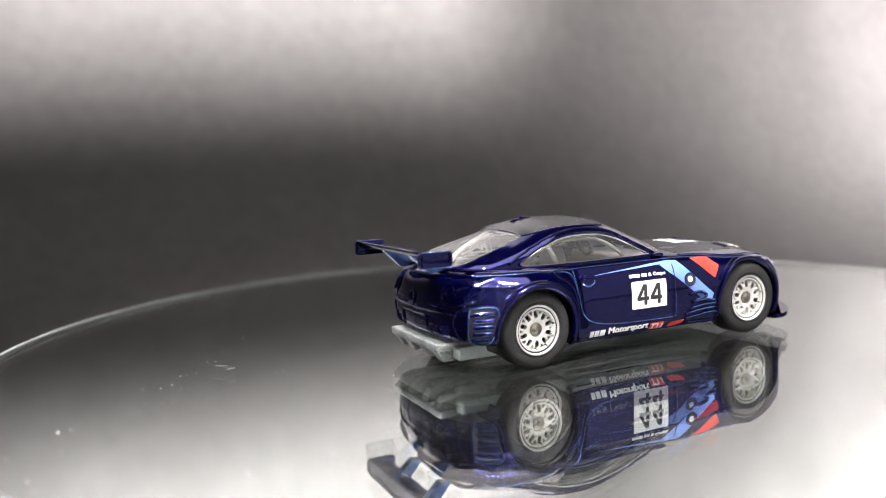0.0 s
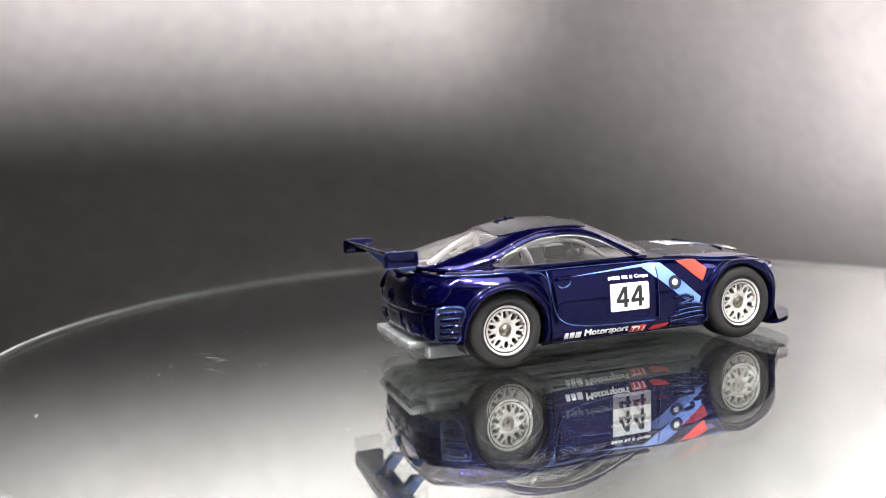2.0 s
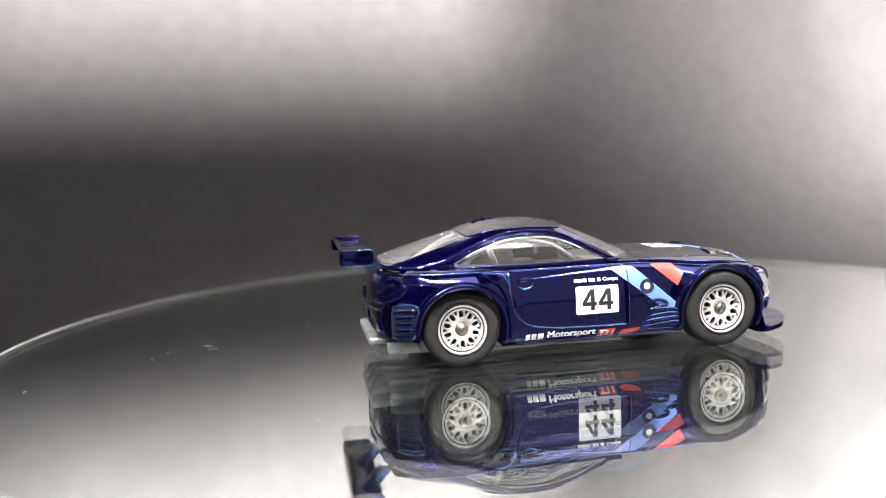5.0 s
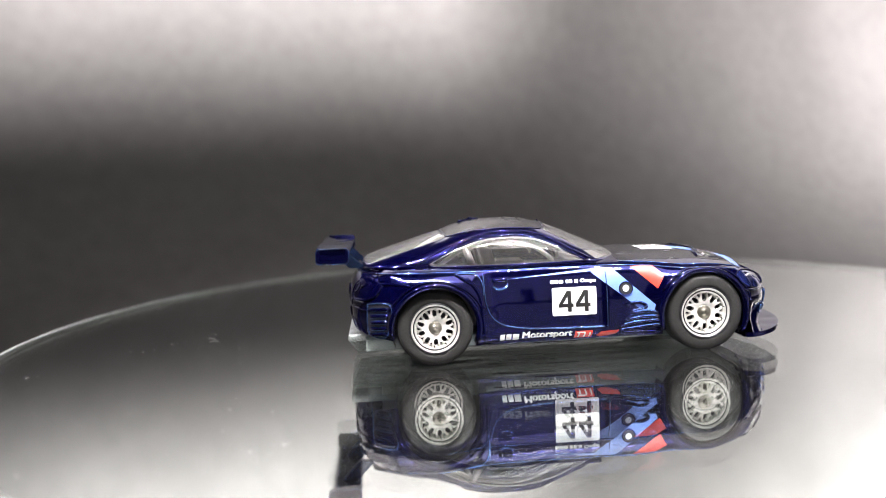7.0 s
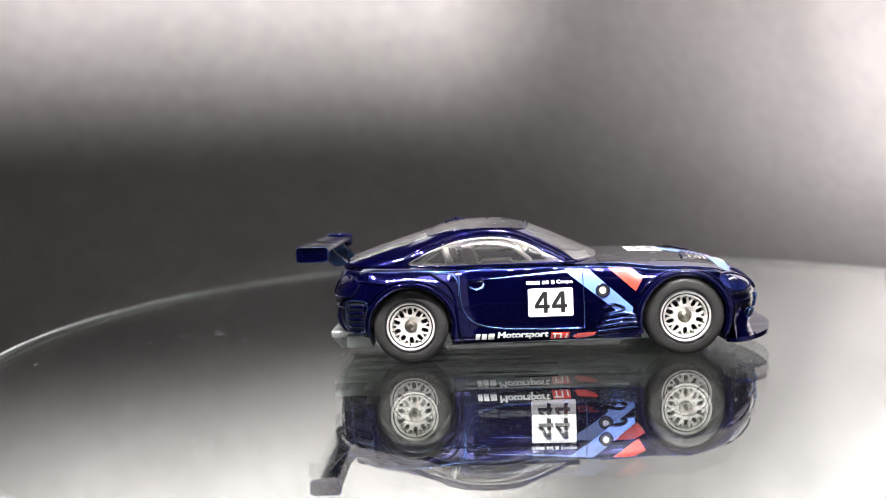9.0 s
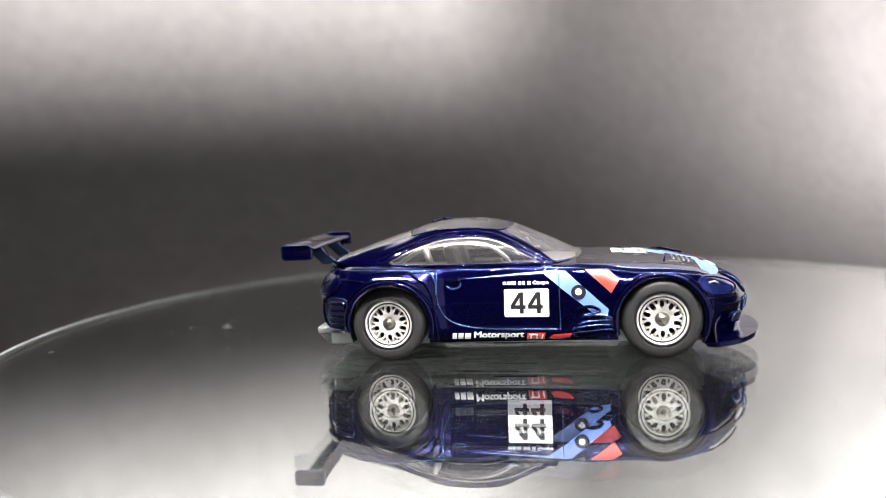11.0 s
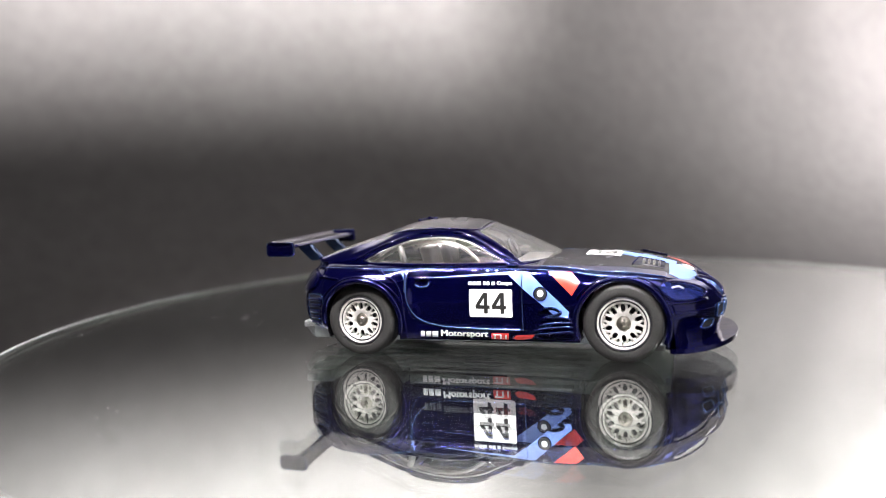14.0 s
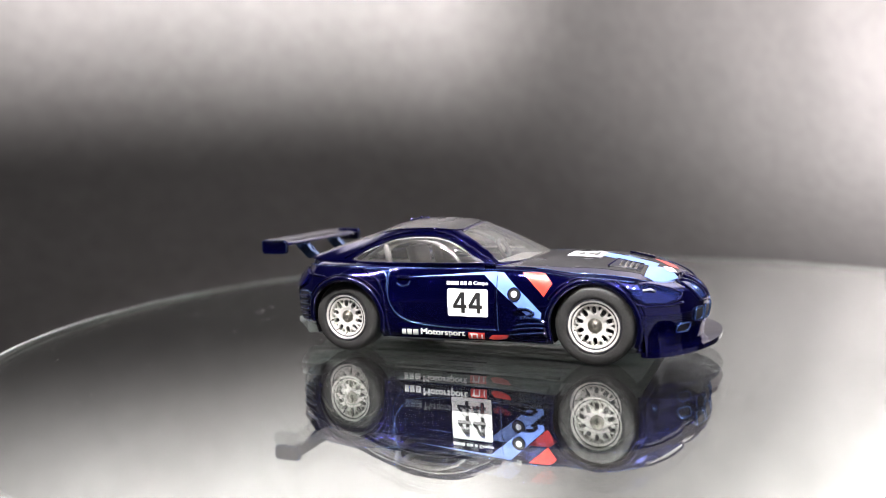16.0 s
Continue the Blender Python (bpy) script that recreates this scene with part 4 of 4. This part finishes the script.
        # pale loop that imitates the shine on the end plate's rim
        part("plate_glint", tube([(-35.1 + (x + 35.1) * 0.97, o * 12.66, 17.35 + (z - 17.35) * 0.96) for x, z in loop], 0.08, 5, True), SEAM, end)
        bm = bmesh.new()
        prof = [(-33.0, 14.6), (-30.6, 14.9), (-32.6, 16.4), (-33.4, 17.8), (-36.2, 17.8), (-35.0, 16.6)]
        a = [bm.verts.new(Vector((x, o * 5.2 - 0.7, z)) * MM) for x, z in prof]
        b = [bm.verts.new(Vector((x, o * 5.2 + 0.7, z)) * MM) for x, z in prof]
        bm.faces.new(a)
        bm.faces.new(b)
        for k in range(6):
            j = (k + 1) % 6
            bm.faces.new((a[k], a[j], b[j], b[k]))
        bmesh.ops.bevel(bm, geom=bm.edges[:], offset=0.2 * MM, segments=2, affect="EDGES")
        part("wing_strut", crease(bm, 40), SEAM, wing)

    # chassis and diffuser of bare metal
    chassis = part("chassis", box(-31, 28, -10.2, 10.2, 2.2, 4.2, 0.3), UNDER, car, "dull grey metal chassis")
    part("axle", tube([(-20.5, -12.5, HUB_REAR), (-20.5, 12.5, HUB_REAR)], 0.7, 10), HUB, chassis)
    part("axle", tube([(20.5, -12.5, HUB_FRONT), (20.5, 12.5, HUB_FRONT)], 0.7, 10), HUB, chassis)
    for y in (-8.5, -5.5, -2.0, 2.0, 5.5, 8.5):
        part("chassis_rib", tube([(-24, y, 2.15), (13.5, y, 2.15)], 0.35, 6), ZINC, chassis)
    part("chassis_plate", box(-13, 12.5, -12.2, 12.2, 2.9, 3.6, 0.2), UNDER, chassis)
    rng = random.Random(8)
    for k in range(52):
        y, x0 = -12.0 + 0.47 * k, rng.uniform(-12.5, 2)
        z = 2.86 if abs(y) > 10.2 else 2.16
        part("floor_rib", tube([(x0, y, z), (x0 + rng.uniform(4, 10), y, z)], rng.uniform(0.07, 0.17), 6), rng.choice((ZINC, ZINC, BLACKISH)), chassis)
    diff = part("diffuser", box(-33.7, -25, -8.6, 8.6, 3.5, 4.7, 0.3), ZINC, car, "bare grey metal rear diffuser")
    for y in (-7.0, -2.6, 2.6, 7.0):
        bm = box(-33.5, -25, y - 1.15, y + 1.15, 1.8, 3.7, 0.25)
        for v in bm.verts:
            drop = max(0.0, (0.0034 - v.co.z) / 0.0016)
            v.co.y = y * MM + (v.co.y - y * MM) * (1 - 0.38 * drop)
            if v.co.x < -0.030:
                v.co.x += 0.0011 * drop
        part("diffuser_fin", bm, ZINC, diff)
    part("cabin_floor", box(-29, 9.5, -10.4, 10.4, 5.5, 12.6, 0.4), INNER, car, "silver grey interior tub")

    # interior: seats, cage, dashboard, steering wheel
    for o in (-1, 1):
        seat = part("seat", box(-9.5, -4.0, o * 4.8 - 2.6, o * 4.8 + 2.6, 12.2, 13.6, 0.6, 3), INNER, car)
        bm = box(-11.6, -9.6, o * 4.8 - 2.6, o * 4.8 + 2.6, 12.2, 17.0, 0.7, 3)
        for v in bm.verts:
            v.co.x -= (v.co.z - 0.0122) * 0.25
        part("seat_back", bm, INNER, seat)
        part("cage_bar", tube(spline([(-14.0, o * 10.3, 14.0), (-14.7, o * 9.8, 16.2), (-15.6, o * 8.6, 18.2), (-15.8, o * 6.5, 19.0)], 16), 0.55, 8), INNER, car, "pale roll cage bar")
        part("cage_bar", tube(spline([(-19.5, o * 9.8, 14.8), (-16.0, o * 9.3, 16.9), (-12.5, o * 9.1, 17.9), (-8.5, o * 9.2, 18.1), (-5, o * 9.4, 17.3), (-2.2, o * 10.2, 15.4), (-1.6, o * 10.5, 14.0)], 30), 0.32, 8), INNER, car, "pale roll cage bar")
        part("cage_bar", tube(spline([(-15.8, o * 6.5, 18.6), (-20, o * 6.4, 17.0), (-25, o * 6.2, 14.0)], 14), 0.5, 8), INNER, car, "pale roll cage bar")
    part("cage_bar", tube([(-15.6, -7.0, 18.8), (-15.6, 7.0, 18.8)], 0.5, 8), INNER, car, "pale roll cage bar")
    part("dashboard", box(2.0, 9.0, -9.2, 9.2, 12.2, 14.3, 0.7, 3), INNER, car)
    sw = lathe([(1.75 + 0.4 * math.cos(a), 0.4 * math.sin(a)) for a in np.linspace(0, math.tau, 8, endpoint=False)], 28, "y")
    bmesh.ops.transform(sw, matrix=Matrix.Translation(Vector((0.8, 3.4, 15.5)) * MM) @ Matrix.Rotation(radians(65), 4, "Y") @ Matrix.Rotation(radians(90), 4, "X"), verts=sw.verts)
    part("steering_wheel", sw, BLACKISH, car, "dark steering wheel")

    for x, r, hub_z in ((-20.5, R_REAR, HUB_REAR), (20.5, R_FRONT, HUB_FRONT)):
        for o in (-1, 1):
            build_wheel(car, x, o, r, hub_z)
    return car


build_place()
disc = build_disc()
dust = build_dust()
car = build_car()

# ---- what turns ----
TURN = [(0, 25.04), (2, 18.7), (4, 12.40), (6, 6.19), (8, 0.0), (10, -6.19), (12, -12.39), (14, -18.66), (16, -25.0)]


def motions():
    walk(disc, [(t, pose(DISC[0], DISC[1], TOP, 0, 0, a)) for t, a in TURN])
    walk(dust, [(t, pose(0, 0, TOP, 0, 0, a)) for t, a in TURN])
    walk(car, [(t, pose(0, 0, 0, 0, 0, a) @ pose(0.002475, -0.019733, 0, 0, 0, 6.89)) for t, a in TURN])


motions()
